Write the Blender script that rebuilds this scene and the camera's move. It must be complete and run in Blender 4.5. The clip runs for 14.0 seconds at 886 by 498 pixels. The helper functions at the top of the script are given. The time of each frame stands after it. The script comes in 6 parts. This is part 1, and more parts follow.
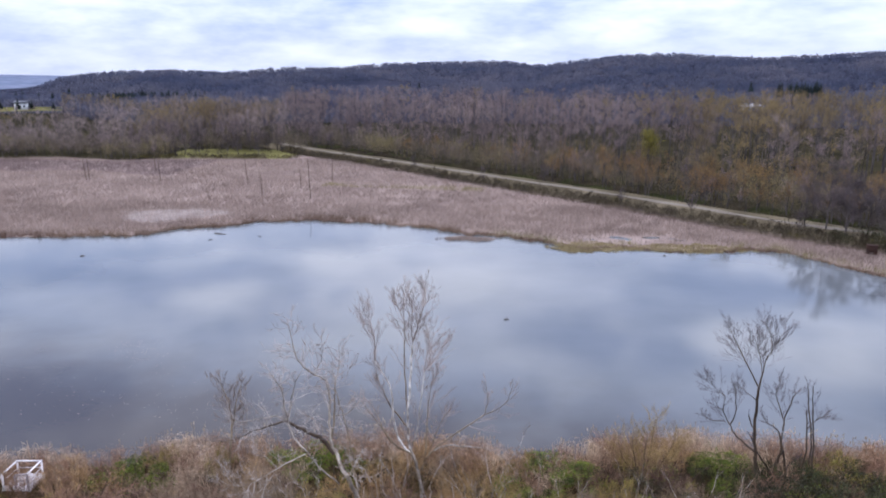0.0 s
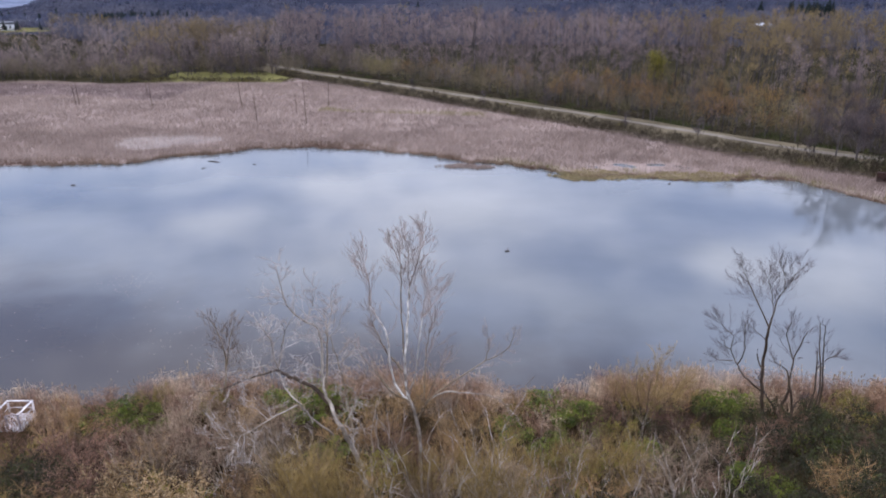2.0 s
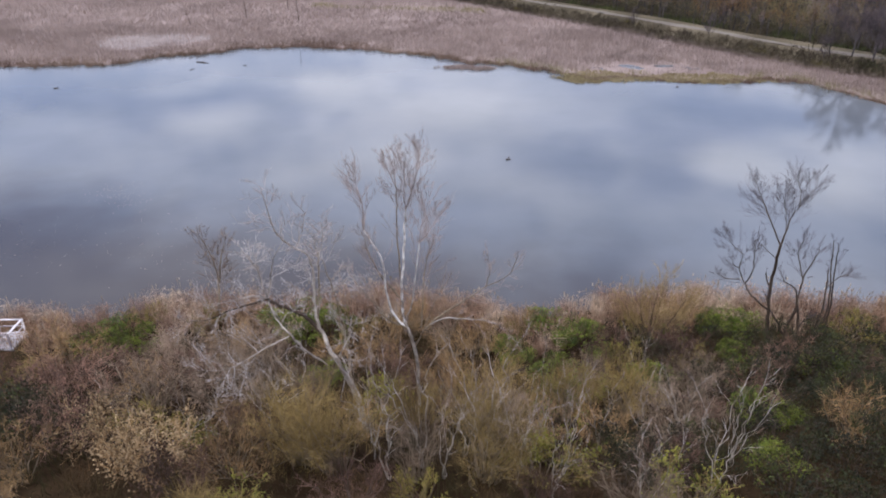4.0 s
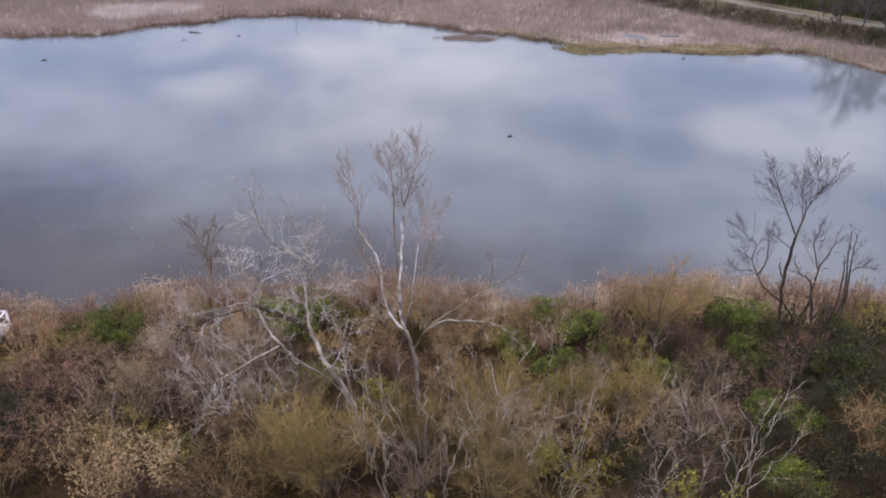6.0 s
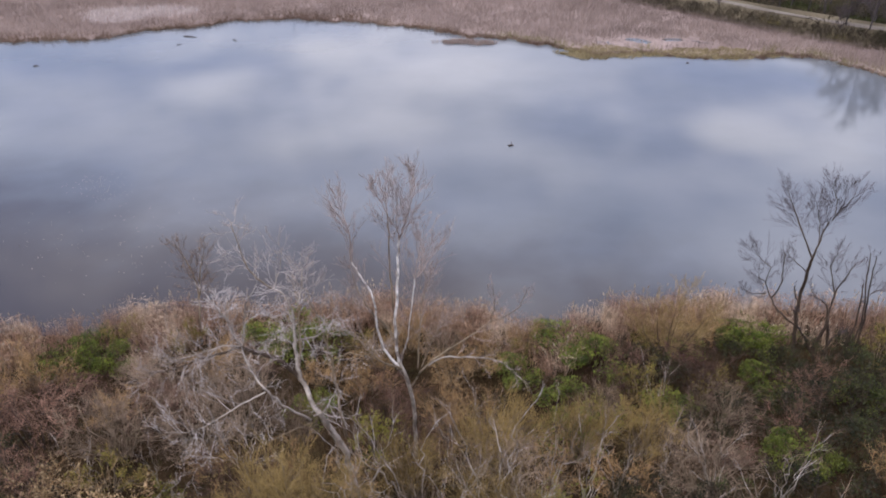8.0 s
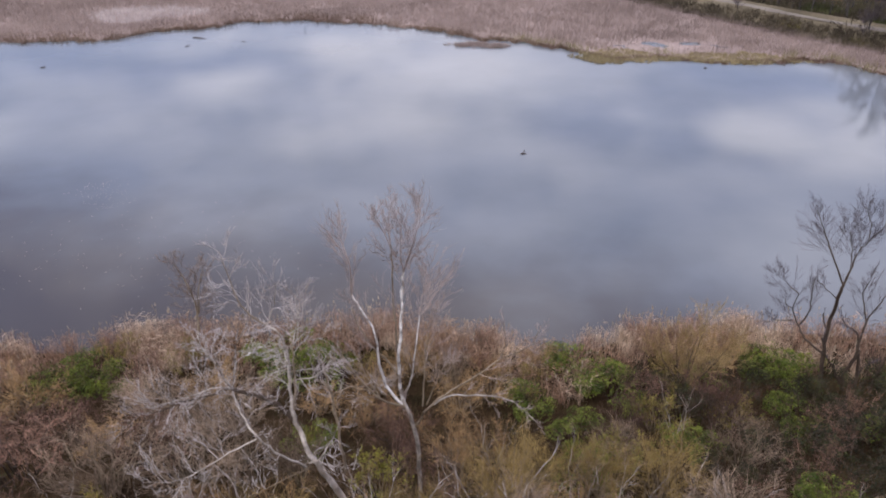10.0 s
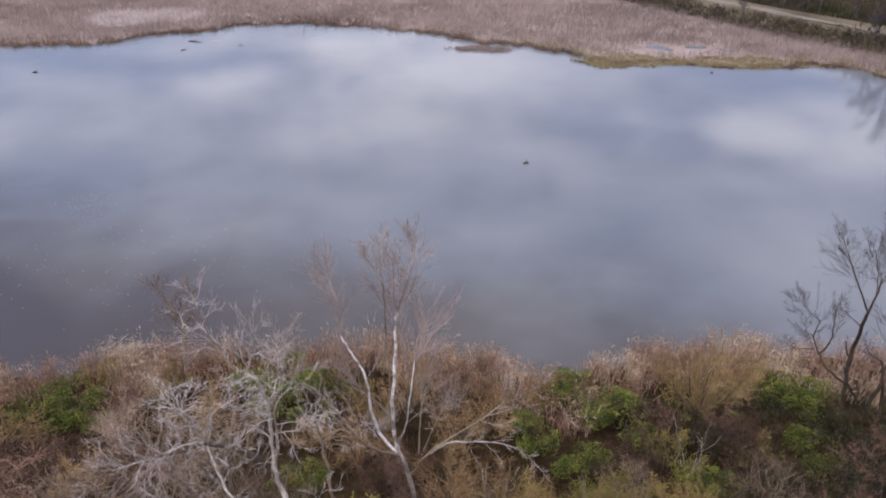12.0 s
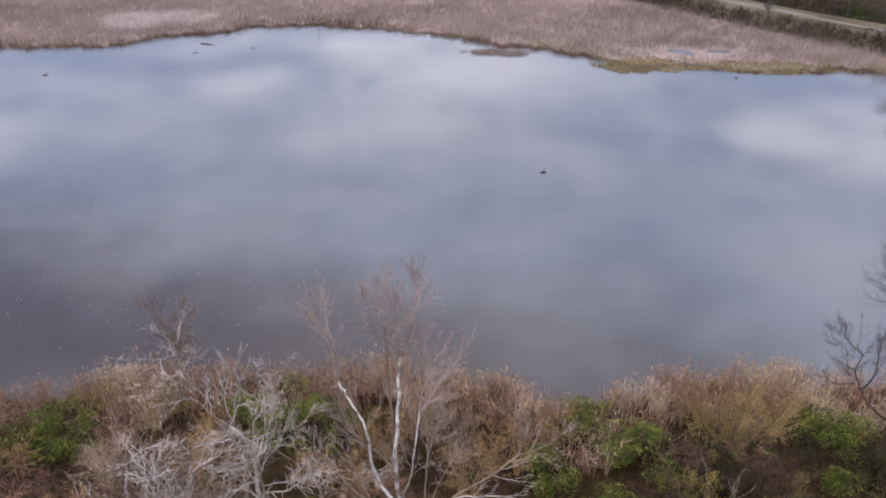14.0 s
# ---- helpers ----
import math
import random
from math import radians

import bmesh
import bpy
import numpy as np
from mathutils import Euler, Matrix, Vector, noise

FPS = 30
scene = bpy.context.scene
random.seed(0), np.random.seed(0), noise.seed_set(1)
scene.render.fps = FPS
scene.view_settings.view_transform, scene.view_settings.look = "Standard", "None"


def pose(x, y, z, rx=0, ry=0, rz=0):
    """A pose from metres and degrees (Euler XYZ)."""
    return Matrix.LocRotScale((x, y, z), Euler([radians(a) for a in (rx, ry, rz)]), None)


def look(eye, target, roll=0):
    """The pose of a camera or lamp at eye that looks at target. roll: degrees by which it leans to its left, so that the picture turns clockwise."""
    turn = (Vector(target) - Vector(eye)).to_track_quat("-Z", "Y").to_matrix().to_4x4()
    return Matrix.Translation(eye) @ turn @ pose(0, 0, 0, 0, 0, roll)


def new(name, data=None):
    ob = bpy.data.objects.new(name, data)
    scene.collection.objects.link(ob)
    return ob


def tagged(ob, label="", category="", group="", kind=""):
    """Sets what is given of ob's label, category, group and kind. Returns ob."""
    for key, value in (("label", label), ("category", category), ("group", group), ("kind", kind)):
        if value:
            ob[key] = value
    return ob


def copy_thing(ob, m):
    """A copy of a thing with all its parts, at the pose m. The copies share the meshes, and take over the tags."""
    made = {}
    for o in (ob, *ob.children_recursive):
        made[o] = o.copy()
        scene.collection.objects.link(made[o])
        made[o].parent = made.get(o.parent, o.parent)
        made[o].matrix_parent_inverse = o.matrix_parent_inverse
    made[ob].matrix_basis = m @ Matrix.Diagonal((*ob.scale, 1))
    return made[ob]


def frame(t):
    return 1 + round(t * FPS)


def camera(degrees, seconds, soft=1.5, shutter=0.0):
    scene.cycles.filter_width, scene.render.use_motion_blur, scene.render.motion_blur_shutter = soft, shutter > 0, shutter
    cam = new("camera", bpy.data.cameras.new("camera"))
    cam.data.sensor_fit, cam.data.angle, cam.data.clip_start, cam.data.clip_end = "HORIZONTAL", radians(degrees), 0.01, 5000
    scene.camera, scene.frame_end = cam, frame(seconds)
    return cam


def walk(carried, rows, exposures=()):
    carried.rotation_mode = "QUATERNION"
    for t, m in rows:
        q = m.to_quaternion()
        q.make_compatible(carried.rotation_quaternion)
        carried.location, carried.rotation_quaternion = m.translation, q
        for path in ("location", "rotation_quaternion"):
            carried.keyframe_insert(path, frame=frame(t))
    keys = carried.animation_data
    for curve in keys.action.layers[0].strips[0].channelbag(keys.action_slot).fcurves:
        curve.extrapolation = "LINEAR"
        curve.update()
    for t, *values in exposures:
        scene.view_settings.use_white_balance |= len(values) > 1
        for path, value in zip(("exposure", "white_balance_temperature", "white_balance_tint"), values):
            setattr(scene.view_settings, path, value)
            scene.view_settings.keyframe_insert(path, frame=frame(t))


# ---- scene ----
# camera: a drone that drifts forward over the bank while tilting down
cam = camera(63.8, 14.0, soft=1.9)
PATH = [
    (0, (0.474, -1.309, 27.452), (0.38, 0.637, 27.0), 0.1),
    (0.5, (0.459, -0.688, 27.462), (0.365, 1.25, 26.977), 0.1),
    (1, (0.448, -0.077, 27.457), (0.354, 1.849, 26.927), 0.0),
    (1.5, (0.423, 0.523, 27.499), (0.331, 2.431, 26.908), 0.0),
    (2, (0.42, 1.132, 27.516), (0.329, 3.02, 26.861), 0.0),
    (2.5, (0.389, 1.716, 27.492), (0.301, 3.58, 26.772), 0.0),
    (3, (0.373, 2.277, 27.515), (0.287, 4.115, 26.73), 0.1),
    (3.5, (0.357, 2.859, 27.564), (0.273, 4.667, 26.715), 0.0),
    (4, (0.338, 3.413, 27.628), (0.255, 5.192, 26.718), 0.0),
    (4.2, (0.333, 3.649, 27.649), (0.252, 5.418, 26.719), -0.0),
    (4.7, (0.293, 4.229, 27.733), (0.213, 5.979, 26.768), 0.0),
    (5.2, (0.253, 4.809, 27.817), (0.174, 6.549, 26.834), 0.0),
    (5.8, (0.206, 5.505, 27.918), (0.127, 7.241, 26.928), 0.0),
    (6.5, (0.15, 6.317, 28.036), (0.072, 8.053, 27.046), -0.0),
    (7, (0.167, 6.924, 28.077), (0.088, 8.66, 27.087), -0.1),
    (7.5, (0.149, 7.509, 28.148), (0.07, 9.245, 27.157), -0.0),
    (8, (0.139, 8.084, 28.183), (0.06, 9.819, 27.191), -0.1),
    (10.5, (0.144, 11.016, 28.286), (0.03, 12.747, 27.291), -0.1),
    (11, (0.127, 11.661, 28.256), (0.013, 13.393, 27.261), -0.2),
    (11.5, (0.131, 12.329, 28.24), (0.017, 14.06, 27.246), -0.2),
    (12, (0.111, 12.947, 28.215), (-0.002, 14.679, 27.22), -0.1),
    (12.5, (0.081, 13.586, 28.209), (-0.032, 15.317, 27.213), -0.0),
    (13, (0.076, 14.254, 28.132), (-0.045, 15.985, 27.138), -0.1),
    (13.5, (0.108, 14.901, 28.077), (-0.025, 16.631, 27.083), -0.1),
    (14, (0.095, 15.555, 27.978), (-0.06, 17.284, 26.985), -0.3),
]
walk(cam, [(t, look(eye, target, roll)) for t, eye, target, roll in PATH],
     exposures=[(0.0, -0.16, 5720, 13), (3.0, -0.2, 5850, 13), (7.5, -0.22, 6060, 15.5), (14.0, -0.24, 6120, 17)])

# ---- world and sun ----
SUN_AZ, SUN_EL = radians(-120), radians(46)
world = bpy.data.worlds.new("world")
scene.world = world
world.use_nodes = True
wt = world.node_tree
wt.nodes.clear()


def wnode(kind, **values):
    n = wt.nodes.new(kind)
    for key, v in values.items():
        n.inputs[int(key[1:])].default_value = v
    return n


def wmath(op, a, b=None):
    n = wt.nodes.new("ShaderNodeMath")
    n.operation = op
    for k, v in enumerate((a, b)):
        if v is None:
            continue
        if isinstance(v, (int, float)):
            n.inputs[k].default_value = v
        else:
            wt.links.new(v, n.inputs[k])
    return n.outputs[0]


sky = wt.nodes.new("ShaderNodeTexSky")
sky.sky_type = "NISHITA"
sky.sun_disc = False
sky.sun_elevation, sky.sun_rotation = SUN_EL, SUN_AZ
sky.air_density, sky.dust_density = 1.0, 1.5
tc = wt.nodes.new("ShaderNodeTexCoord")
sep = wt.nodes.new("ShaderNodeSeparateXYZ")
wt.links.new(tc.outputs["Generated"], sep.inputs[0])
up = wmath("ADD", wmath("MAXIMUM", sep.outputs[2], 0.0), 0.10)
comb = wt.nodes.new("ShaderNodeCombineXYZ")
wt.links.new(wmath("DIVIDE", sep.outputs[0], up), comb.inputs[0])
wt.links.new(wmath("DIVIDE", sep.outputs[1], up), comb.inputs[1])
comb.inputs[2].default_value = 3.7
cloud_a = wt.nodes.new("ShaderNodeTexNoise")
cloud_a.inputs["Scale"].default_value = 1.5
cloud_a.inputs["Detail"].default_value = 6.0
cloud_a.inputs["Roughness"].default_value = 0.58
cloud_a.inputs["Distortion"].default_value = 0.3
wt.links.new(comb.outputs[0], cloud_a.inputs["Vector"])
flat = wt.nodes.new("ShaderNodeCombineXYZ")
wt.links.new(comb.inputs[0].links[0].from_socket, flat.inputs[0])
wt.links.new(comb.inputs[1].links[0].from_socket, flat.inputs[1])
wobble = wt.nodes.new("ShaderNodeVectorMath")
wobble.operation = "MULTIPLY_ADD"
wt.links.new(cloud_a.outputs[1], wobble.inputs[0])
wobble.inputs[1].default_value = (0.55, 0.55, 0.0)
wt.links.new(flat.outputs[0], wobble.inputs[2])
# banks of cloud (+) and gaps between them (-) over the pond: place on the cloud sheet, size, weight
BANKS = [(-0.66, 2.64, 0.27, 0.24), (-0.36, 3.02, 0.30, 0.20), (0.22, 2.78, 0.30, 0.22), (0.08, 2.40, 0.24, 0.16), (1.08, 2.36, 0.26, 0.24), (1.28, 2.20, 0.30, 0.18), (1.50, 2.50, 0.40, 0.26), (-1.30, 2.10, 0.34, 0.14), (0.0, 3.15, 0.90, 0.14), (0.95, 1.55, 0.60, 0.16),
         (-0.17, 2.68, 0.13, -0.12), (0.55, 2.46, 0.24, -0.20), (0.85, 2.30, 0.20, -0.18), (-0.85, 1.90, 0.40, -0.22), (-1.08, 1.62, 0.36, -0.10), (-0.97, 2.30, 0.20, -0.08), (-0.20, 1.95, 0.36, -0.08), (-0.80, 1.18, 0.45, -0.32)]
cloud_b = wt.nodes.new("ShaderNodeTexNoise")
cloud_b.inputs["Scale"].default_value = 5.0
cloud_b.inputs["Detail"].default_value = 8.0
cloud_b.inputs["Roughness"].default_value = 0.62
wt.links.new(comb.outputs[0], cloud_b.inputs["Vector"])
field = wmath("ADD", cloud_a.outputs[0], wmath("MULTIPLY", wmath("SUBTRACT", cloud_b.outputs[0], 0.5), 0.30))
for bx, by, size, weight in BANKS:
    far_off = wt.nodes.new("ShaderNodeVectorMath")
    far_off.operation = "DISTANCE"
    wt.links.new(wobble.outputs[0], far_off.inputs[0])
    far_off.inputs[1].default_value = (bx, by, 0)
    bump_up = wt.nodes.new("ShaderNodeMapRange")
    bump_up.interpolation_type = "SMOOTHERSTEP"
    bump_up.inputs[1].default_value, bump_up.inputs[2].default_value = size, 0.0
    bump_up.inputs[3].default_value, bump_up.inputs[4].default_value = 0.0, weight
    wt.links.new(far_off.outputs["Value"], bump_up.inputs[0])
    field = wmath("ADD", field, bump_up.outputs[0])
# rounder, softer clouds low over the horizon
low_map = wt.nodes.new("ShaderNodeVectorMath")
low_map.operation = "MULTIPLY"
wt.links.new(tc.outputs["Generated"], low_map.inputs[0])
low_map.inputs[1].default_value = (1.0, 1.0, 3.4)
low_cloud = wt.nodes.new("ShaderNodeTexNoise")
low_cloud.inputs["Scale"].default_value = 7.0
low_cloud.inputs["Detail"].default_value = 5.0
low_cloud.inputs["Roughness"].default_value = 0.55
wt.links.new(low_map.outputs[0], low_cloud.inputs["Vector"])
low = wt.nodes.new("ShaderNodeMapRange")
low.interpolation_type = "SMOOTHSTEP"
low.inputs[1].default_value, low.inputs[2].default_value = 0.07, 0.15
low.inputs[3].default_value, low.inputs[4].default_value = 1.0, 0.0
wt.links.new(sep.outputs[2], low.inputs[0])
soft_field = wmath("ADD", wmath("MULTIPLY", wmath("SUBTRACT", low_cloud.outputs[0], 0.5), 1.4), 0.50)
field = wmath("ADD", field, wmath("MULTIPLY", wmath("SUBTRACT", soft_field, field), low.outputs[0]))
calm = wt.nodes.new("ShaderNodeMapRange")
calm.interpolation_type = "SMOOTHSTEP"
calm.inputs[1].default_value, calm.inputs[2].default_value = 0.03, 0.22
calm.inputs[3].default_value, calm.inputs[4].default_value = 0.36, 1.0
wt.links.new(sep.outputs[2], calm.inputs[0])
field = wmath("ADD", wmath("MULTIPLY", wmath("SUBTRACT", field, 0.53), calm.outputs[0]), 0.53)
ramp = wt.nodes.new("ShaderNodeValToRGB")
ramp.color_ramp.elements[0].position, ramp.color_ramp.elements[0].color = 0.34, (0, 0, 0, 1)
ramp.color_ramp.elements[1].position, ramp.color_ramp.elements[1].color = 0.76, (1, 1, 1, 1)
wt.links.new(field, ramp.inputs[0])
veil = wt.nodes.new("ShaderNodeMix")
veil.data_type = "RGBA"
veil.inputs[0].default_value = 0.75
wt.links.new(sky.outputs[0], veil.inputs[6])
veil.inputs[7].default_value = (4.4, 5.5, 8.7, 1)
over = wt.nodes.new("ShaderNodeMix")
over.data_type = "RGBA"
wt.links.new(ramp.outputs[0], over.inputs[0])
wt.links.new(veil.outputs[2], over.inputs[6])
over.inputs[7].default_value = (14.8, 14.5, 14.9, 1)
# an overcast sky brightens towards the zenith
lift = wmath("ADD", wmath("MULTIPLY", wmath("MAXIMUM", sep.outputs[2], 0.0), 1.5), 1.0)
bright = wt.nodes.new("ShaderNodeMix")
bright.data_type, bright.blend_type = "RGBA", "MULTIPLY"
bright.inputs[0].default_value = 1.0
wt.links.new(over.outputs[2], bright.inputs[6])
wt.links.new(lift, bright.inputs[7])
bg = wt.nodes.new("ShaderNodeBackground")
bg.inputs[1].default_value = 0.10
wt.links.new(bright.outputs[2], bg.inputs[0])
wout = wt.nodes.new("ShaderNodeOutputWorld")
wt.links.new(bg.outputs[0], wout.inputs[0])

sun = new("sun", bpy.data.lights.new("sun", "SUN"))
sun.data.energy, sun.data.angle, sun.data.color = 1.7, radians(9), (1.0, 0.94, 0.86)
sun_dir = Vector((math.sin(SUN_AZ) * math.cos(SUN_EL), math.cos(SUN_AZ) * math.cos(SUN_EL), math.sin(SUN_EL)))
sun.matrix_basis = look(sun_dir * 200, (0, 0, 0))
scene.view_settings.exposure = 0.0


# ---- materials ----
def mat(name, dark, light, big=0.3, fine=6.0, rough=0.9, bump=0.0, island=0.0, obj=0.0, third=None, contrast=0.25, spec=0.2, thin=0.0):
    """Two colours mixed by patches of size 1/big, with a fine grain, and a change from piece to piece."""
    m = bpy.data.materials.new(name)
    m.use_nodes = True
    t = m.node_tree
    b = t.nodes["Principled BSDF"]
    b.inputs["Roughness"].default_value = rough
    b.inputs["Specular IOR Level"].default_value = spec
    geo = t.nodes.new("ShaderNodeNewGeometry")
    n1 = t.nodes.new("ShaderNodeTexNoise")
    n1.inputs["Scale"].default_value, n1.inputs["Detail"].default_value = big, 4.0
    t.links.new(geo.outputs["Position"], n1.inputs["Vector"])
    r1 = t.nodes.new("ShaderNodeValToRGB")
    r1.color_ramp.elements[0].position, r1.color_ramp.elements[1].position = 0.36, 0.64
    r1.color_ramp.elements[0].color, r1.color_ramp.elements[1].color = (*dark, 1), (*light, 1)
    if third:
        e = r1.color_ramp.elements.new(0.5)
        e.color = (*third, 1)
    t.links.new(n1.outputs[0], r1.inputs[0])
    n2 = t.nodes.new("ShaderNodeTexNoise")
    n2.inputs["Scale"].default_value, n2.inputs["Detail"].default_value = fine, 3.0
    t.links.new(geo.outputs["Position"], n2.inputs["Vector"])
    amount = n2.outputs[0]
    span = t.nodes.new("ShaderNodeMapRange")
    span.inputs[1].default_value, span.inputs[2].default_value = 0.25, 0.75
    span.inputs[3].default_value, span.inputs[4].default_value = 1 - contrast, 1 + contrast
    t.links.new(amount, span.inputs[0])
    factor = span.outputs[0]
    for size, source in ((island, geo.outputs["Random Per Island"]), (obj, None)):
        if size:
            if source is None:
                source = t.nodes.new("ShaderNodeObjectInfo").outputs["Random"]
            s2 = t.nodes.new("ShaderNodeMapRange")
            s2.inputs[3].default_value, s2.inputs[4].default_value = 1 - size, 1 + size
            t.links.new(source, s2.inputs[0])
            mul = t.nodes.new("ShaderNodeMath")
            mul.operation = "MULTIPLY"
            t.links.new(factor, mul.inputs[0])
            t.links.new(s2.outputs[0], mul.inputs[1])
            factor = mul.outputs[0]
    mix = t.nodes.new("ShaderNodeMix")
    mix.data_type, mix.blend_type = "RGBA", "MULTIPLY"
    mix.inputs[0].default_value = 1.0
    t.links.new(r1.outputs[0], mix.inputs[6])
    t.links.new(factor, mix.inputs[7])
    t.links.new(mix.outputs[2], b.inputs["Base Color"])
    if bump:
        bn = t.nodes.new("ShaderNodeBump")
        bn.inputs["Strength"].default_value, bn.inputs["Distance"].default_value = 0.6, bump
        t.links.new(n2.outputs[0], bn.inputs["Height"])
        t.links.new(bn.outputs[0], b.inputs["Normal"])
    if thin:
        # thin blades and leaves let light through
        tl, ms = t.nodes.new("ShaderNodeBsdfTranslucent"), t.nodes.new("ShaderNodeMixShader")
        ms.inputs[0].default_value = thin
        t.links.new(mix.outputs[2], tl.inputs["Color"])
        t.links.new(b.outputs[0], ms.inputs[1])
        t.links.new(tl.outputs[0], ms.inputs[2])
        t.links.new(ms.outputs[0], t.nodes["Material Output"].inputs["Surface"])
    return m


M_LITTER = mat("leaf_litter", (0.021, 0.013, 0.007), (0.048, 0.030, 0.015), 0.5, 5.0, bump=0.05, spec=0.0)
M_MARSH = mat("marsh_mud", (0.215, 0.158, 0.132), (0.30, 0.228, 0.190), 0.07, 1.2, bump=0.05, spec=0.0)
M_BED = mat("pond_bed", (0.05, 0.045, 0.035), (0.10, 0.085, 0.06), 0.3, 3.0)
M_FIELD = mat("field_grass", (0.105, 0.094, 0.034), (0.165, 0.148, 0.055), 0.05, 1.0, bump=0.05, spec=0.0)
# woodland floor darkened: part of the trees' shade is in this colour
M_FOREST = mat("shaded_forest_floor", (0.022, 0.019, 0.011), (0.048, 0.040, 0.022), 0.06, 0.8, bump=0.1, spec=0.0)
# bluish tone: distance haze put into the hill ground colour
M_HILL_HAZE = mat("hazed_hill_soil", (0.026, 0.028, 0.042), (0.044, 0.043, 0.058), 0.012, 0.15, bump=0.5, spec=0.0)
M_GRAVEL = mat("road_gravel", (0.138, 0.112, 0.084), (0.190, 0.157, 0.118), 0.2, 4.0, bump=0.01)
M_VERGE = mat("verge_grass", (0.082, 0.066, 0.041), (0.150, 0.120, 0.076), 0.12, 2.0, bump=0.06, spec=0.0)

M_REED = mat("dry_reed", (0.272, 0.208, 0.170), (0.376, 0.292, 0.240), 0.05, 0.5, island=0.22, third=(0.328, 0.252, 0.206), contrast=0.16, thin=0.45)
M_REED_PALE = mat("pale_reed", (0.50, 0.42, 0.37), (0.62, 0.54, 0.48), 0.2, 2.0, island=0.25, thin=0.45)
M_REED_EDGE = mat("shore_reed", (0.150, 0.095, 0.066), (0.240, 0.165, 0.112), 0.1, 1.5, island=0.25)
M_CATTAIL = mat("cattail_leaf", (0.378, 0.246, 0.148), (0.570, 0.425, 0.285), 0.3, 3.0, island=0.5, third=(0.290, 0.172, 0.112), contrast=0.35, thin=0.3)
M_HEAD = mat("cattail_head", (0.30, 0.225, 0.145), (0.45, 0.36, 0.25), 0.5, 8.0, island=0.3)
M_MOSS = mat("algae_mat", (0.230, 0.180, 0.088), (0.35, 0.280, 0.148), 0.2, 2.0, island=0.2)
M_GRASS = mat("bank_grass", (0.048, 0.026, 0.012), (0.114, 0.065, 0.028), 0.25, 3.0, island=0.45, third=(0.040, 0.036, 0.011))

M_BARK = mat("grey_bark", (0.142, 0.104, 0.067), (0.262, 0.198, 0.127), 0.8, 8.0, island=0.15)
M_BARK_DARK = mat("dark_bark", (0.042, 0.028, 0.018), (0.096, 0.067, 0.045), 0.8, 9.0, island=0.15)
M_BARK_PALE = mat("pale_bark", (0.165, 0.132, 0.100), (0.440, 0.375, 0.300), 1.6, 10.0, bump=0.01, contrast=0.35)
M_BARK_WHITE = mat("white_bark", (0.20, 0.158, 0.125), (0.80, 0.745, 0.665), 2.6, 12.0, bump=0.015, contrast=0.3, third=(0.57, 0.515, 0.45))
M_TWIG_PINK = mat("pinkish_twig", (0.255, 0.196, 0.160), (0.410, 0.326, 0.272), 0.5, 5.0, island=0.3)
M_TWIG_CROWN = mat("crown_twig", (0.255, 0.192, 0.155), (0.410, 0.322, 0.268), 0.5, 5.0, island=0.3)
M_TWIG_PALE = mat("pale_twig", (0.315, 0.264, 0.226), (0.530, 0.462, 0.404), 0.5, 5.0, island=0.3)
M_TWIG_GREY = mat("grey_twig", (0.167, 0.114, 0.073), (0.295, 0.209, 0.137), 0.3, 4.0, island=0.3, obj=0.3)
M_TWIG_MAUVE = mat("mauve_twig", (0.108, 0.058, 0.039), (0.205, 0.117, 0.076), 0.3, 4.0, island=0.35, obj=0.4)
M_TWIG_WILLOW = mat("willow_shoot", (0.190, 0.126, 0.040), (0.315, 0.216, 0.076), 0.3, 4.0, island=0.35, obj=0.22)
M_TWIG_RUST = mat("rusty_twig", (0.226, 0.132, 0.056), (0.368, 0.232, 0.104), 0.3, 4.0, island=0.35, obj=0.3)
M_LEAF_GREEN = mat("green_leaf", (0.045, 0.066, 0.010), (0.195, 0.218, 0.032), 1.4, 6.0, island=0.45, obj=0.2, rough=0.6, thin=0.3)
M_LEAF_YELLOW = mat("yellow_green_leaf", (0.158, 0.160, 0.025), (0.263, 0.240, 0.042), 0.8, 6.0, island=0.35, obj=0.12, rough=0.7, thin=0.3)
M_LEAF_TAN = mat("tan_leaf", (0.240, 0.160, 0.080), (0.385, 0.275, 0.145), 0.6, 6.0, island=0.35, obj=0.15)
M_LEAF_OLIVE = mat("olive_leaf", (0.112, 0.096, 0.018), (0.225, 0.190, 0.038), 0.6, 6.0, island=0.35, obj=0.2)

M_WOODS_BARK = mat("woods_bark", (0.032, 0.026, 0.025), (0.110, 0.092, 0.087), 0.3, 2.0, island=0.35)
M_WOODS = mat("woods_twig", (0.172, 0.128, 0.124), (0.312, 0.236, 0.210), 0.035, 0.5, island=0.2, third=(0.242, 0.180, 0.168), thin=0.45)
# woods_twig about a fifth lighter: brightness of the left woods put into colour
M_WOODS_LIGHTENED = mat("lightened_woods_twig", (0.210, 0.162, 0.150), (0.370, 0.290, 0.250), 0.035, 0.5, island=0.2, third=(0.290, 0.222, 0.200), thin=0.45)
M_WOODS_BUD = mat("woods_bud", (0.170, 0.124, 0.064), (0.280, 0.200, 0.088), 0.04, 0.5, island=0.2, third=(0.220, 0.160, 0.080), thin=0.45)
M_UNDER = mat("understorey", (0.120, 0.094, 0.062), (0.225, 0.180, 0.085), 0.05, 0.6, island=0.25, third=(0.155, 0.122, 0.090), thin=0.4)
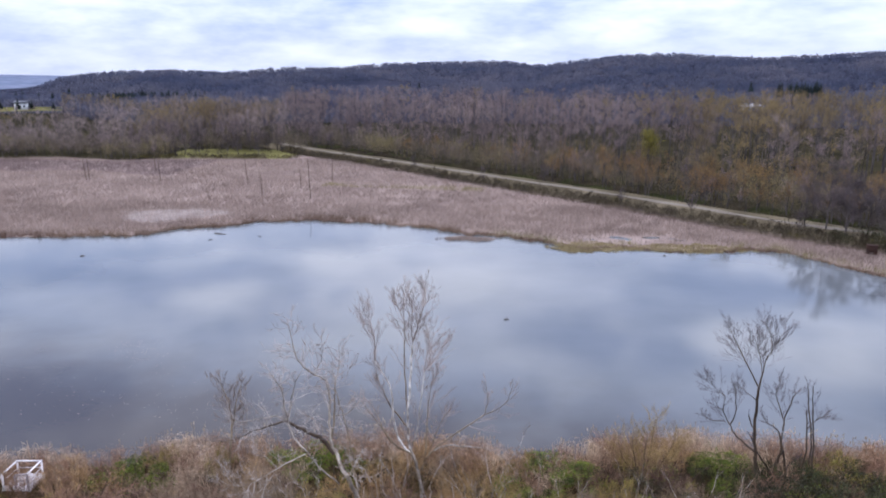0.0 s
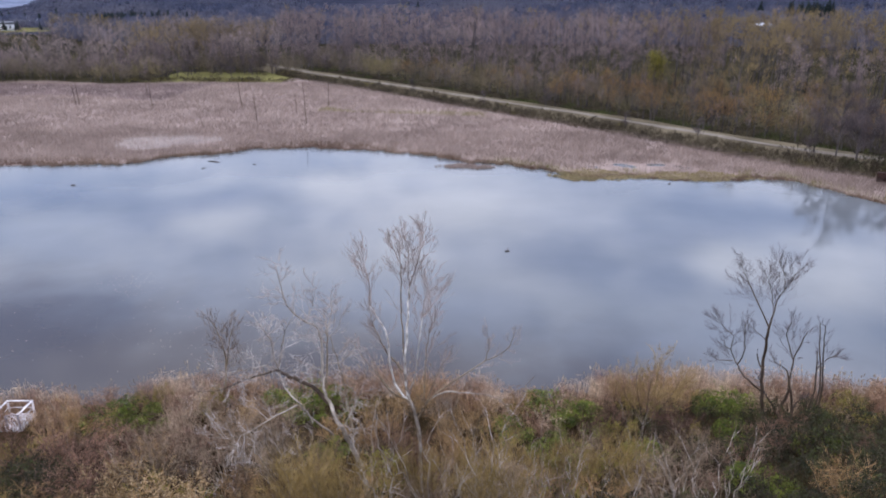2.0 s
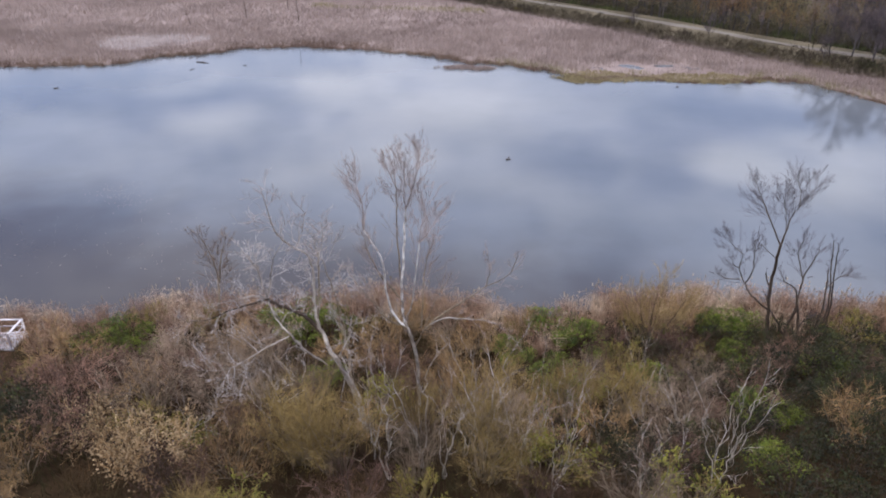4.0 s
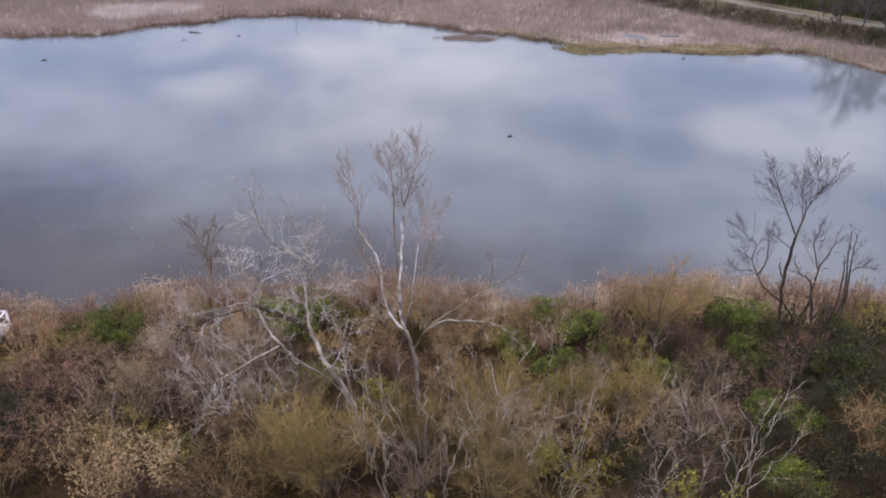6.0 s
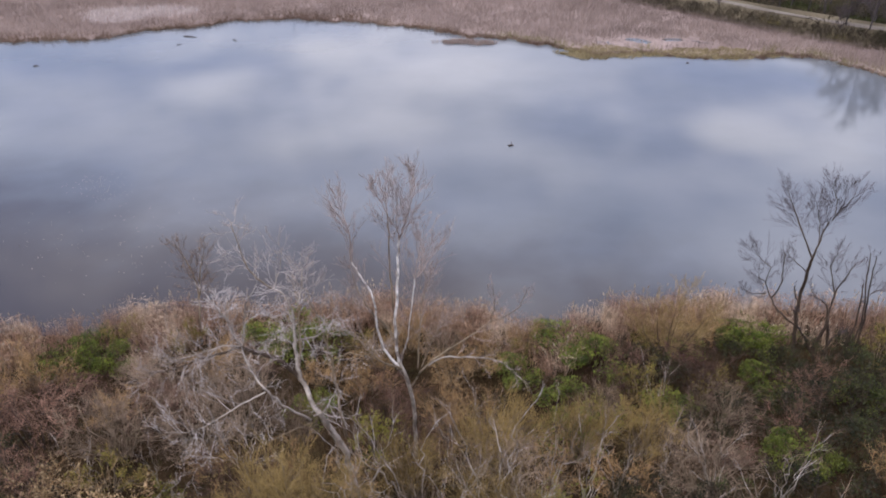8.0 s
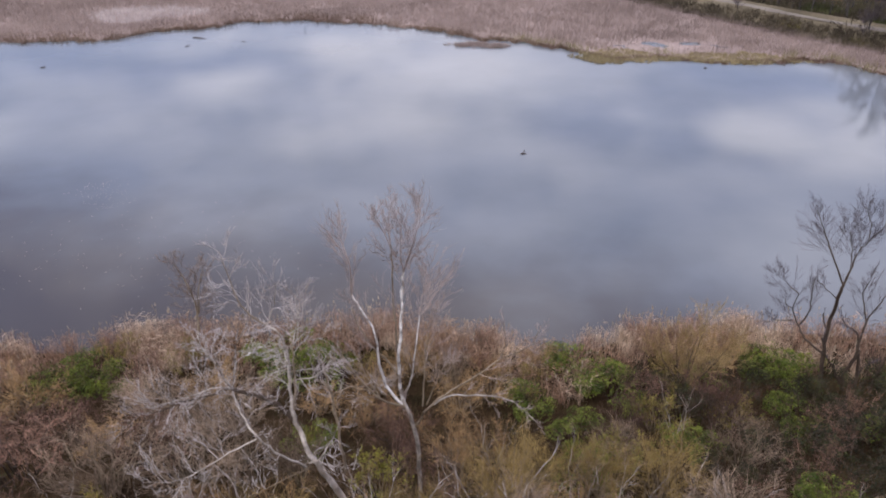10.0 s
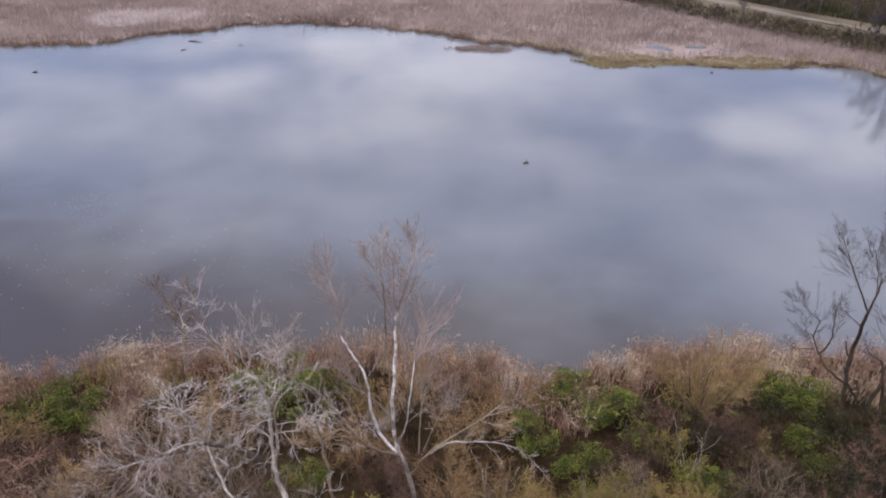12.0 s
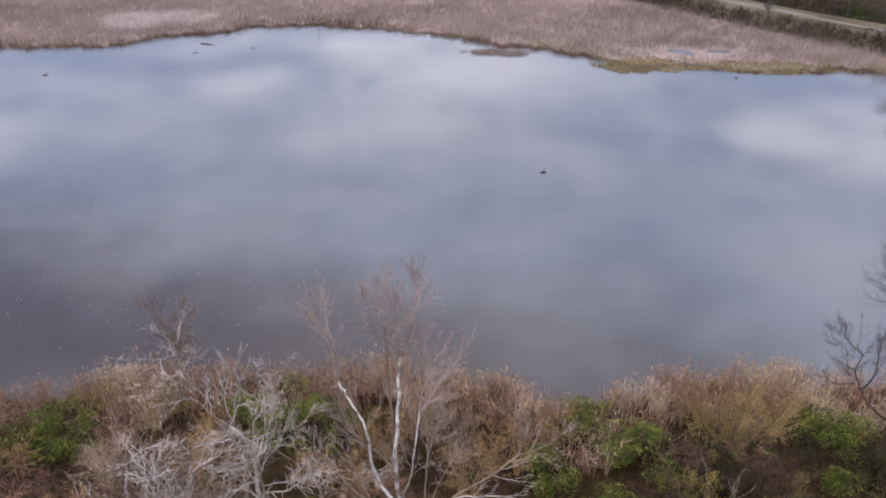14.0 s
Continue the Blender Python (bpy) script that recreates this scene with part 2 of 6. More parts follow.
# blue-violet of the air's haze painted into the bare hill trees
M_HILLWOOD_HAZE = mat("hill_woods", (0.082, 0.090, 0.136), (0.160, 0.150, 0.176), 0.012, 0.06, island=0.06, third=(0.116, 0.118, 0.156), contrast=0.15, thin=0.45)
M_CONIFER = mat("conifer_needle", (0.016, 0.026, 0.024), (0.035, 0.05, 0.042), 0.1, 1.0, island=0.3)
M_DECK = mat("weathered_deck", (0.58, 0.52, 0.49), (0.76, 0.69, 0.655), 1.5, 14.0, obj=0.15, contrast=0.2, rough=0.8)
M_DRIFT = mat("driftwood", (0.06, 0.05, 0.045), (0.12, 0.10, 0.09), 2.0, 12.0)
M_WALL = mat("white_siding", (0.72, 0.72, 0.72), (0.80, 0.80, 0.80), 0.5, 3.0, contrast=0.08)
M_ROOF = mat("roof_shingle", (0.10, 0.10, 0.11), (0.16, 0.16, 0.17), 0.5, 3.0)
M_ROOF_PALE = mat("metal_roof", (0.6, 0.6, 0.62), (0.7, 0.7, 0.72), 0.5, 3.0, rough=0.5)
M_PANE = mat("window_pane", (0.03, 0.035, 0.04), (0.05, 0.055, 0.06), 1.0, 3.0, rough=0.1, spec=0.5)
M_REED_DARK = mat("dark_reed", (0.17, 0.125, 0.115), (0.26, 0.195, 0.175), 0.05, 0.7, island=0.16, thin=0.45)
M_REED_OLIVE = mat("olive_sedge", (0.200, 0.165, 0.078), (0.290, 0.240, 0.128), 0.1, 0.7, island=0.2)
M_TWIG_SHORE = mat("tawny_shoot", (0.236, 0.156, 0.062), (0.375, 0.262, 0.110), 0.5, 4.0, island=0.3)
# pale blue aerial haze given to the farthest ridge as its colour
M_FAR_HAZE = mat("hazed_far_ridge", (0.13, 0.15, 0.205), (0.17, 0.185, 0.24), 0.004, 0.03, spec=0.0)
M_BRUSH = mat("slope_brush", (0.042, 0.032, 0.020), (0.090, 0.070, 0.042), 0.15, 2.0, island=0.35, obj=0.2)
# dark green leaf, taken near black to carry the shadow between shrubs
M_LEAF_DARK_SHADE = mat("dark_shade_leaf", (0.015, 0.018, 0.006), (0.060, 0.066, 0.016), 1.3, 6.0, island=0.5, obj=0.35, rough=0.7, third=(0.026, 0.026, 0.009))
# darker version of the deck wood, with the front rail's shade in its colour
M_RAIL_SHADED = mat("shaded_rail", (0.22, 0.18, 0.175), (0.32, 0.27, 0.26), 1.5, 14.0)
M_TWIG_ROAD = mat("dark_road_twig", (0.060, 0.046, 0.046), (0.115, 0.090, 0.088), 0.3, 3.0, island=0.25)
M_WOODS_RUST = mat("rusty_woods_twig", (0.180, 0.110, 0.044), (0.320, 0.204, 0.076), 0.06, 0.6, island=0.25, third=(0.225, 0.132, 0.058), thin=0.45)
M_UNDERGROWTH = mat("dull_green_weed", (0.040, 0.044, 0.016), (0.090, 0.095, 0.030), 0.2, 2.0, island=0.35)
M_RUST = mat("rusty_brown", (0.026, 0.013, 0.010), (0.050, 0.024, 0.015), 1.0, 6.0)


def water_material():
    m = bpy.data.materials.new("pond_water")
    m.use_nodes = True
    t = m.node_tree
    b = t.nodes["Principled BSDF"]
    b.inputs["Roughness"].default_value = 0.06
    b.inputs["IOR"].default_value = 1.36
    geo = t.nodes.new("ShaderNodeNewGeometry")
    n1 = t.nodes.new("ShaderNodeTexNoise")
    n1.inputs["Scale"].default_value, n1.inputs["Detail"].default_value = 0.06, 5.0
    t.links.new(geo.outputs["Position"], n1.inputs["Vector"])
    r = t.nodes.new("ShaderNodeValToRGB")
    r.color_ramp.elements[0].position, r.color_ramp.elements[0].color = 0.3, (0.100, 0.105, 0.107, 1)
    r.color_ramp.elements[1].position, r.color_ramp.elements[1].color = 0.7, (0.136, 0.140, 0.141, 1)
    t.links.new(n1.outputs[0], r.inputs[0])
    # silt-brown shallows along the near shore
    sep = t.nodes.new("ShaderNodeSeparateXYZ")
    t.links.new(geo.outputs["Position"], sep.inputs[0])
    slant = t.nodes.new("ShaderNodeMath")
    slant.operation = "MULTIPLY_ADD"
    t.links.new(sep.outputs[0], slant.inputs[0])
    slant.inputs[1].default_value = 0.25
    t.links.new(sep.outputs[1], slant.inputs[2])
    ragged = t.nodes.new("ShaderNodeMath")
    ragged.operation = "MULTIPLY_ADD"
    t.links.new(n1.outputs[0], ragged.inputs[0])
    ragged.inputs[1].default_value = 16.0
    t.links.new(slant.outputs[0], ragged.inputs[2])
    wisp = t.nodes.new("ShaderNodeTexNoise")
    wisp.inputs["Scale"].default_value, wisp.inputs["Detail"].default_value, wisp.inputs["Distortion"].default_value = 0.16, 6.0, 0.2
    t.links.new(geo.outputs["Position"], wisp.inputs["Vector"])
    frayed = t.nodes.new("ShaderNodeMath")
    frayed.operation = "MULTIPLY_ADD"
    t.links.new(wisp.outputs[0], frayed.inputs[0])
    frayed.inputs[1].default_value = 10.0
    t.links.new(ragged.outputs[0], frayed.inputs[2])
    near = t.nodes.new("ShaderNodeMapRange")
    near.interpolation_type = "SMOOTHSTEP"
    near.inputs[1].default_value, near.inputs[2].default_value = 80.0, 58.0
    t.links.new(frayed.outputs[0], near.inputs[0])
    mix = t.nodes.new("ShaderNodeMix")
    mix.data_type = "RGBA"
    t.links.new(near.outputs[0], mix.inputs[0])
    t.links.new(r.outputs[0], mix.inputs[6])
    mix.inputs[7].default_value = (0.048, 0.038, 0.031, 1)
    t.links.new(mix.outputs[2], b.inputs["Base Color"])
    n2 = t.nodes.new("ShaderNodeTexNoise")
    n2.inputs["Scale"].default_value, n2.inputs["Detail"].default_value = 2.2, 3.0
    t.links.new(geo.outputs["Position"], n2.inputs["Vector"])
    bn = t.nodes.new("ShaderNodeBump")
    bn.inputs["Strength"].default_value, bn.inputs["Distance"].default_value = 0.07, 0.04
    t.links.new(n2.outputs[0], bn.inputs["Height"])
    t.links.new(bn.outputs[0], b.inputs["Normal"])
    # breeze-ruffled patches
    squash = t.nodes.new("ShaderNodeVectorMath")
    squash.operation = "MULTIPLY"
    t.links.new(geo.outputs["Position"], squash.inputs[0])
    squash.inputs[1].default_value = (0.035, 0.10, 1.0)
    n3 = t.nodes.new("ShaderNodeTexNoise")
    n3.inputs["Scale"].default_value, n3.inputs["Detail"].default_value, n3.inputs["Distortion"].default_value = 1.0, 6.0, 0.6
    t.links.new(squash.outputs[0], n3.inputs["Vector"])
    rr = t.nodes.new("ShaderNodeMapRange")
    rr.inputs[1].default_value, rr.inputs[2].default_value = 0.38, 0.66
    rr.inputs[3].default_value, rr.inputs[4].default_value = 0.015, 0.06
    t.links.new(n3.outputs[0], rr.inputs[0])
    t.links.new(rr.outputs[0], b.inputs["Roughness"])
    return m


M_WATER = water_material()


# ---- geometry helpers ----
class Geo:
    """Triangles gathered in arrays."""

    def __init__(self):
        self.v, self.f, self.n = [], [], 0

    def add(self, v, f):
        v, f = np.asarray(v, float).reshape(-1, 3), np.asarray(f, int).reshape(-1, 3)
        self.v.append(v)
        self.f.append(f + self.n)
        self.n += len(v)

    def arrays(self):
        if not self.v:
            return np.zeros((0, 3)), np.zeros((0, 3), int)
        return np.concatenate(self.v), np.concatenate(self.f)

    def ribbons(self, p, d, length, width, rng):
        """One tapered blade for each base p, direction d."""
        n = len(p)
        if not n:
            return
        side = np.cross(d, rng.normal(size=(n, 3)))
        side /= np.linalg.norm(side, axis=1, keepdims=True) + 1e-9
        side *= np.broadcast_to(np.asarray(width, float), (n,))[:, None] / 2
        tip = p + d * np.broadcast_to(np.asarray(length, float), (n,))[:, None]
        self.add(np.stack([p - side, p + side, tip], 1), np.arange(3 * n))

    def leaves(self, p, size, rng, flat=0.0):
        n = len(p)
        if not n:
            return
        a = rng.normal(size=(n, 3)) * (1, 1, 1 - flat)
        a /= np.linalg.norm(a, axis=1, keepdims=True)
        b = np.cross(a, rng.normal(size=(n, 3)) + (0, 0, 3 * flat))
        b /= np.linalg.norm(b, axis=1, keepdims=True) + 1e-9
        s = size * rng.uniform(0.6, 1.3, (n, 1))
        q = np.stack([p + a * s, p + b * s * 0.5, p - a * s, p - b * s * 0.5], 1)
        k = np.arange(n)[:, None] * 4
        self.add(q, np.concatenate([k + (0, 1, 2), k + (0, 2, 3)], 1))

    def tube(self, pts, r0, r1, sides=4):
        pts = np.asarray(pts, float)
        n = len(pts)
        r = np.linspace(r0, r1, n)
        t = np.gradient(pts, axis=0)
        t /= np.linalg.norm(t, axis=1, keepdims=True) + 1e-9
        ref = np.where(np.abs(t[:, 2:3]) > 0.9, (1.0, 0, 0), (0, 0, 1.0))
        u = np.cross(t, ref)
        u /= np.linalg.norm(u, axis=1, keepdims=True) + 1e-9
        w = np.cross(t, u)
        a = np.arange(sides) * 2 * np.pi / sides
        ring = pts[:, None] + r[:, None, None] * (u[:, None] * np.cos(a)[None, :, None] + w[:, None] * np.sin(a)[None, :, None])
        i = np.arange(n - 1)[:, None] * sides
        j, k = np.arange(sides)[None], (np.arange(sides)[None] + 1) % sides
        f = np.stack([i + j, i + k, i + sides + k, i + j, i + sides + k, i + sides + j], -1).reshape(-1, 3)
        self.add(ring.reshape(-1, 3), f)

    def box(self, cx, cy, cz, sx, sy, sz):
        c = np.array([(x, y, z) for x in (-1, 1) for y in (-1, 1) for z in (-1, 1)]) * (sx / 2, sy / 2, sz / 2) + (cx, cy, cz)
        self.add(c, [(0, 1, 3), (0, 3, 2), (4, 6, 7), (4, 7, 5), (0, 4, 5), (0, 5, 1), (2, 3, 7), (2, 7, 6), (0, 2, 6), (0, 6, 4), (1, 5, 7), (1, 7, 3)])

    def mesh(self, name, material, smooth=False):
        v, f = self.arrays()
        me = bpy.data.meshes.new(name)
        me.vertices.add(len(v))
        me.vertices.foreach_set("co", v.astype(np.float32).ravel())
        me.loops.add(len(f) * 3)
        me.loops.foreach_set("vertex_index", f.astype(np.int32).ravel())
        me.polygons.add(len(f))
        me.polygons.foreach_set("loop_start", np.arange(0, len(f) * 3, 3, dtype=np.int32))
        me.polygons.foreach_set("loop_total", np.full(len(f), 3, np.int32))
        if smooth:
            me.polygons.foreach_set("use_smooth", np.ones(len(f), bool))
        me.update(calc_edges=True)
        me.validate()
        me.materials.append(material)
        return me


def part(name, geo, material, parent, label="", smooth=False):
    ob = new(name, geo.mesh(name, material, smooth))
    ob.parent = parent
    return tagged(ob, label)


def again(ob, m):
    """A copy at the pose and size m, whatever the size of the first."""
    return copy_thing(ob, m @ Matrix.Diagonal((*(1 / k for k in ob.scale), 1)))


def unit(a):
    return a / (np.linalg.norm(a, axis=-1, keepdims=True) + 1e-9)


def smooth01(t):
    t = np.clip(t, 0, 1)
    return t * t * (3 - 2 * t)


def wave(x, y, s, seed=0.0):
    """Cheap smooth noise from -1 to 1 over the plane, with features of about s metres."""
    a, b = x / s + seed, y / s - seed * 1.7
    return (np.sin(a * 2.1 + np.sin(b * 1.7 + seed)) + np.sin(b * 2.3 + np.sin(a * 1.3 - seed)) + np.sin((a + b) * 1.6 + 1.3 * seed)) / 3


# ---- plan ----
FAR_X = [-170, -120, -86.8, -73.4, -62.5, -55.9, -47.0, -44.9, -32.6, -18.2, -6.5, -0.9, 6.3, 14.9, 19.2, 27.2, 34.1, 42.7, 45.2, 52.6, 57.3, 60.1, 68, 85, 120]
FAR_Y = [112, 120, 122.1, 122.9, 124.5, 131.7, 135.0, 139.3, 141.2, 138.4, 133.3, 128.5, 127.3, 120.7, 117.6, 119.2, 116.6, 117.1, 118.9, 116.4, 107.3, 101.9, 90, 74, 60]
NEAR_X = [-170, -60, -34, -28, -24, -21, -15, -10, -5, 0, 4.4, 8, 12, 17, 22, 28, 60, 120]
NEAR_Y = [60, 42, 45, 44.8, 45.3, 47, 47.6, 48.2, 48.6, 47.6, 46.5, 47.6, 49.3, 49.8, 50, 49, 47, 56]
ROAD = [(-92, 317), (-63, 278), (-27.5, 239), (9, 195.5), (34.3, 166.6), (52.3, 142.6), (63, 130), (71.5, 123.5), (95, 107), (150, 74), (300, 0)]
AZ = [-60, -36, -32, -30.3, -27.1, -23.3, -19.3, -15.2, -10.9, -6.5, -4, 2.3, 5, 6.7, 10.9, 15, 18.9, 22.7, 28.4, 60]
RISE = [-.016, -.012, -.001, .0125, .0183, .0214, .019, .0229, .0253, .030, .0322, .0322, .0276, .033, .0408, .0408, .0377, .0369, .0408, .04]
CREST = [1250, 1250, 1250, 1250, 1250, 1250, 1250, 1250, 1300, 1400, 1600, 1600, 1500, 1350, 1350, 1350, 1350, 1350, 1350, 1350]
BANK_S = [0, 3, 8, 12, 16, 20, 24, 30, 45, 100, 400]
BANK_Z = [0.1, 0.45, 1.2, 2.0, 3.6, 5.4, 7.5, 10, 12, 14, 16]


def far_shore(x):
    return np.interp(x, FAR_X, FAR_Y) + 0.7 * np.sin(x * 0.9) * np.sin(x * 0.37 + 1) + 0.4 * np.sin(x * 2.3)


def near_shore(x):
    return np.interp(x, NEAR_X, NEAR_Y)


def road_y(x):
    return np.interp(x, [p[0] for p in ROAD], [p[1] for p in ROAD])


def wood_edge(x):
    """The woods begin beyond this line: along the road, and along the marsh farther left."""
    return np.where(x < -112, 254 + 4 * np.sin(x * 0.11), np.where(x < -66, 284 + 3 * np.sin(x * 0.2), road_y(x) + 10.5))


def height(x, y):
    x, y = np.asarray(x, float), np.asarray(y, float)
    ns, fs = near_shore(x), far_shore(x)
    bank = np.interp(ns - y, BANK_S, BANK_Z) + 0.25 * wave(x, y, 6) * np.clip((ns - y) / 8, 0, 1)
    pond = -np.clip(0.12 + 0.16 * np.minimum(y - ns, fs - y), 0.12, 1.4)
    marsh = 0.10 + np.clip((y - fs) * 0.003, 0, 0.3)
    pool = ((x - 29) / 8.5) ** 2 + ((y - 126.0) / 3.2) ** 2 + 0.5 * wave(x, y, 2.5, 6)
    marsh = np.where(pool < 1, 0.012 + 0.06 * wave(x, y, 1.9, 3), marsh)
    wood = smooth01((y - road_y(x) + 2) / 8) * 0.8
    r, az = np.hypot(x, y), np.degrees(np.arctan2(x, y))
    rise, crest = np.interp(az, AZ, RISE), np.interp(az, AZ, CREST)
    top = 27.5 + rise * crest - 12
    hill = top * smooth01((r - 440) / (crest - 440)) * (1 - 0.35 * smooth01((r - crest) / 900))
    hill = hill + 3.0 * wave(x, y, 90, 0.4) * smooth01((r - 500) / 250)
    ridge = 62 * smooth01((r - 2400) / 1400) * smooth01((-22 - az) / 8) * (1 + 0.12 * wave(x, y, 700, 2))
    hill = np.maximum(hill, ridge)
    left = 8.5 * smooth01((r - 380) / 160) * smooth01((-24 - az) / 6)
    land = marsh + np.where(y > 300, np.maximum(hill, left), np.maximum(hill, left) * smooth01((y - 200) / 100)) + wood
    out = np.where(y < ns, bank, np.where(y < fs, pond, land))
    return np.where((x < -150) & (y < fs) & (y > ns), 0.2, np.where((x > 112) & (y < fs) & (y > ns), 0.3, out))


def spread(edges):
    return np.unique(np.concatenate([np.arange(a, b, c) for a, b, c in edges]))


def build_ground():
    out = 72 * 1.11 ** np.arange(0, 41)
    xs = np.unique(np.concatenate([np.arange(-71, 71, 1.25), -out, out]))
    ys = np.unique(np.concatenate([spread([(-50, 18, 4), (18, 60, 1.25), (60, 100, 4), (100, 150, 1.25), (150, 330, 4)]), 334 * 1.07 ** np.arange(0, 40), -56 * 1.2 ** np.arange(0, 25)]))
    gx, gy = np.meshgrid(xs, ys)
    gz = height(gx, gy)
    nx, ny = len(xs), len(ys)
    v = np.stack([gx, gy, gz], -1).reshape(-1, 3)
    i = (np.arange(ny - 1)[:, None] * nx + np.arange(nx - 1)[None]).ravel()
    f = np.stack([np.stack([i, i + 1, i + nx + 1], 1), np.stack([i, i + nx + 1, i + nx], 1)], 1).reshape(-1, 3)
    g = Geo()
    g.add(v, f)
    me = g.mesh("ground", M_LITTER, smooth=True)
    for m in (M_MARSH, M_BED, M_FIELD, M_FOREST, M_HILL_HAZE, M_FAR_HAZE):
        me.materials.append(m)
    c = v[f].mean(1)
    x, y = c[:, 0], c[:, 1]
    az, r = np.degrees(np.arctan2(x, y)), np.hypot(x, y)
    idx = np.where(y < near_shore(x) + 0.5, 0, np.where(y < far_shore(x), 2, 1))
    idx = np.where((y > road_y(x)) | (y > wood_edge(x)), 4, idx)
    lawn = (x > -124) & (x < -70) & (y > 258) & (y < 296)
    idx = np.where(lawn & (y < road_y(x)), 3, idx)
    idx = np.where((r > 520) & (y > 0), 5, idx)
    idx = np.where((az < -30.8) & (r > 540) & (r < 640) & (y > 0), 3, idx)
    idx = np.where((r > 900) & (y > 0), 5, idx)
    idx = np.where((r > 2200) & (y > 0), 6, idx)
    me.polygons.foreach_set("material_index", idx.astype(np.int32))
    return tagged(new("ground", me), "brown leaf-littered bank, reedy marsh and wooded hills", "ground", kind="structure")


build_ground()


def build_water():
    xs, ys = np.linspace(-155, 118, 40), np.linspace(38, 150, 30)
    gx, gy = np.meshgrid(xs, ys)
    v = np.stack([gx, gy, np.zeros_like(gx)], -1).reshape(-1, 3)
    i = (np.arange(29)[:, None] * 40 + np.arange(39)[None]).ravel()
    g = Geo()
    g.add(v, np.stack([np.stack([i, i + 1, i + 41], 1), np.stack([i, i + 41, i + 40], 1)], 1).reshape(-1, 3))
    tagged(new("water", g.mesh("water", M_WATER, True)), "calm grey-blue pond mirroring the clouds", "water", kind="structure")


build_water()


def road_line(step=4.0):
    p = np.array(ROAD, float)
    d = np.concatenate([[0], np.cumsum(np.linalg.norm(np.diff(p, axis=0), axis=1))])
    s = np.arange(0, d[-1], step)
    q = np.stack([np.interp(s, d, p[:, 0]), np.interp(s, d, p[:, 1])], 1)
    for _ in range(6):
        q[1:-1] = (q[:-2] + 2 * q[1:-1] + q[2:]) / 4
    t = unit(np.gradient(q, axis=0))
    return q, np.stack([-t[:, 1], t[:, 0]], 1)


ROAD_Q, ROAD_N = road_line()


def ribbon_strip(name, profile, material, label, category):
    """A long strip along the road; profile: (offset to the left of the way, height)."""
    g = Geo()
    k = len(profile)
    v = []
    for n, (q, a) in enumerate(zip(ROAD_Q, ROAD_N)):
        for off, z in profile:
            p = q + a * off
            base = max(0.0, float(height(*p)) - 1.2)
            v.append((p[0], p[1], z + base + 0.08 * math.sin(n * 0.7 + off)))
    i = (np.arange(len(ROAD_Q) - 1)[:, None] * k + np.arange(k - 1)[None]).ravel()
    g.add(v, np.stack([np.stack([i, i + k, i + k + 1], 1), np.stack([i, i + k + 1, i + 1], 1)], 1).reshape(-1, 3))
    tagged(new(name, g.mesh(name, material, True)), label, category, kind="structure")


ribbon_strip("causeway", [(-7.6, -0.3), (-5.0, 1.2), (-3.6, 1.9), (0, 2.0), (4.6, 1.9), (6.5, 1.2), (10, -0.3)], M_VERGE, "grassy earth causeway beside the marsh", "embankment")
ribbon_strip("road", [(-1.4, 2.0), (0, 2.06), (1.4, 2.0)], M_GRAVEL, "pale gravel trail on the causeway", "road")


# ---- reeds and grasses ----
def tufts(g, x, y, z, blades, tall, width, lean, rng, loose=0.18):
    """Blades round each place."""
    n = len(x)
    p = np.repeat(np.stack([x, y, z], 1), blades, 0)
    p[:, :2] += rng.normal(size=(n * blades, 2)) * loose
    d = rng.normal(size=(n * blades, 3)) * lean
    d[:, 2] = 1
    tall = np.repeat(np.broadcast_to(tall, (n,)), blades) * rng.uniform(0.6, 1.1, n * blades)
    g.ribbons(p, unit(d), tall, width, rng)


def scatter(n, x0, x1, y0, y1, rng):
    return rng.uniform(x0, x1, n), rng.uniform(y0, y1, n)


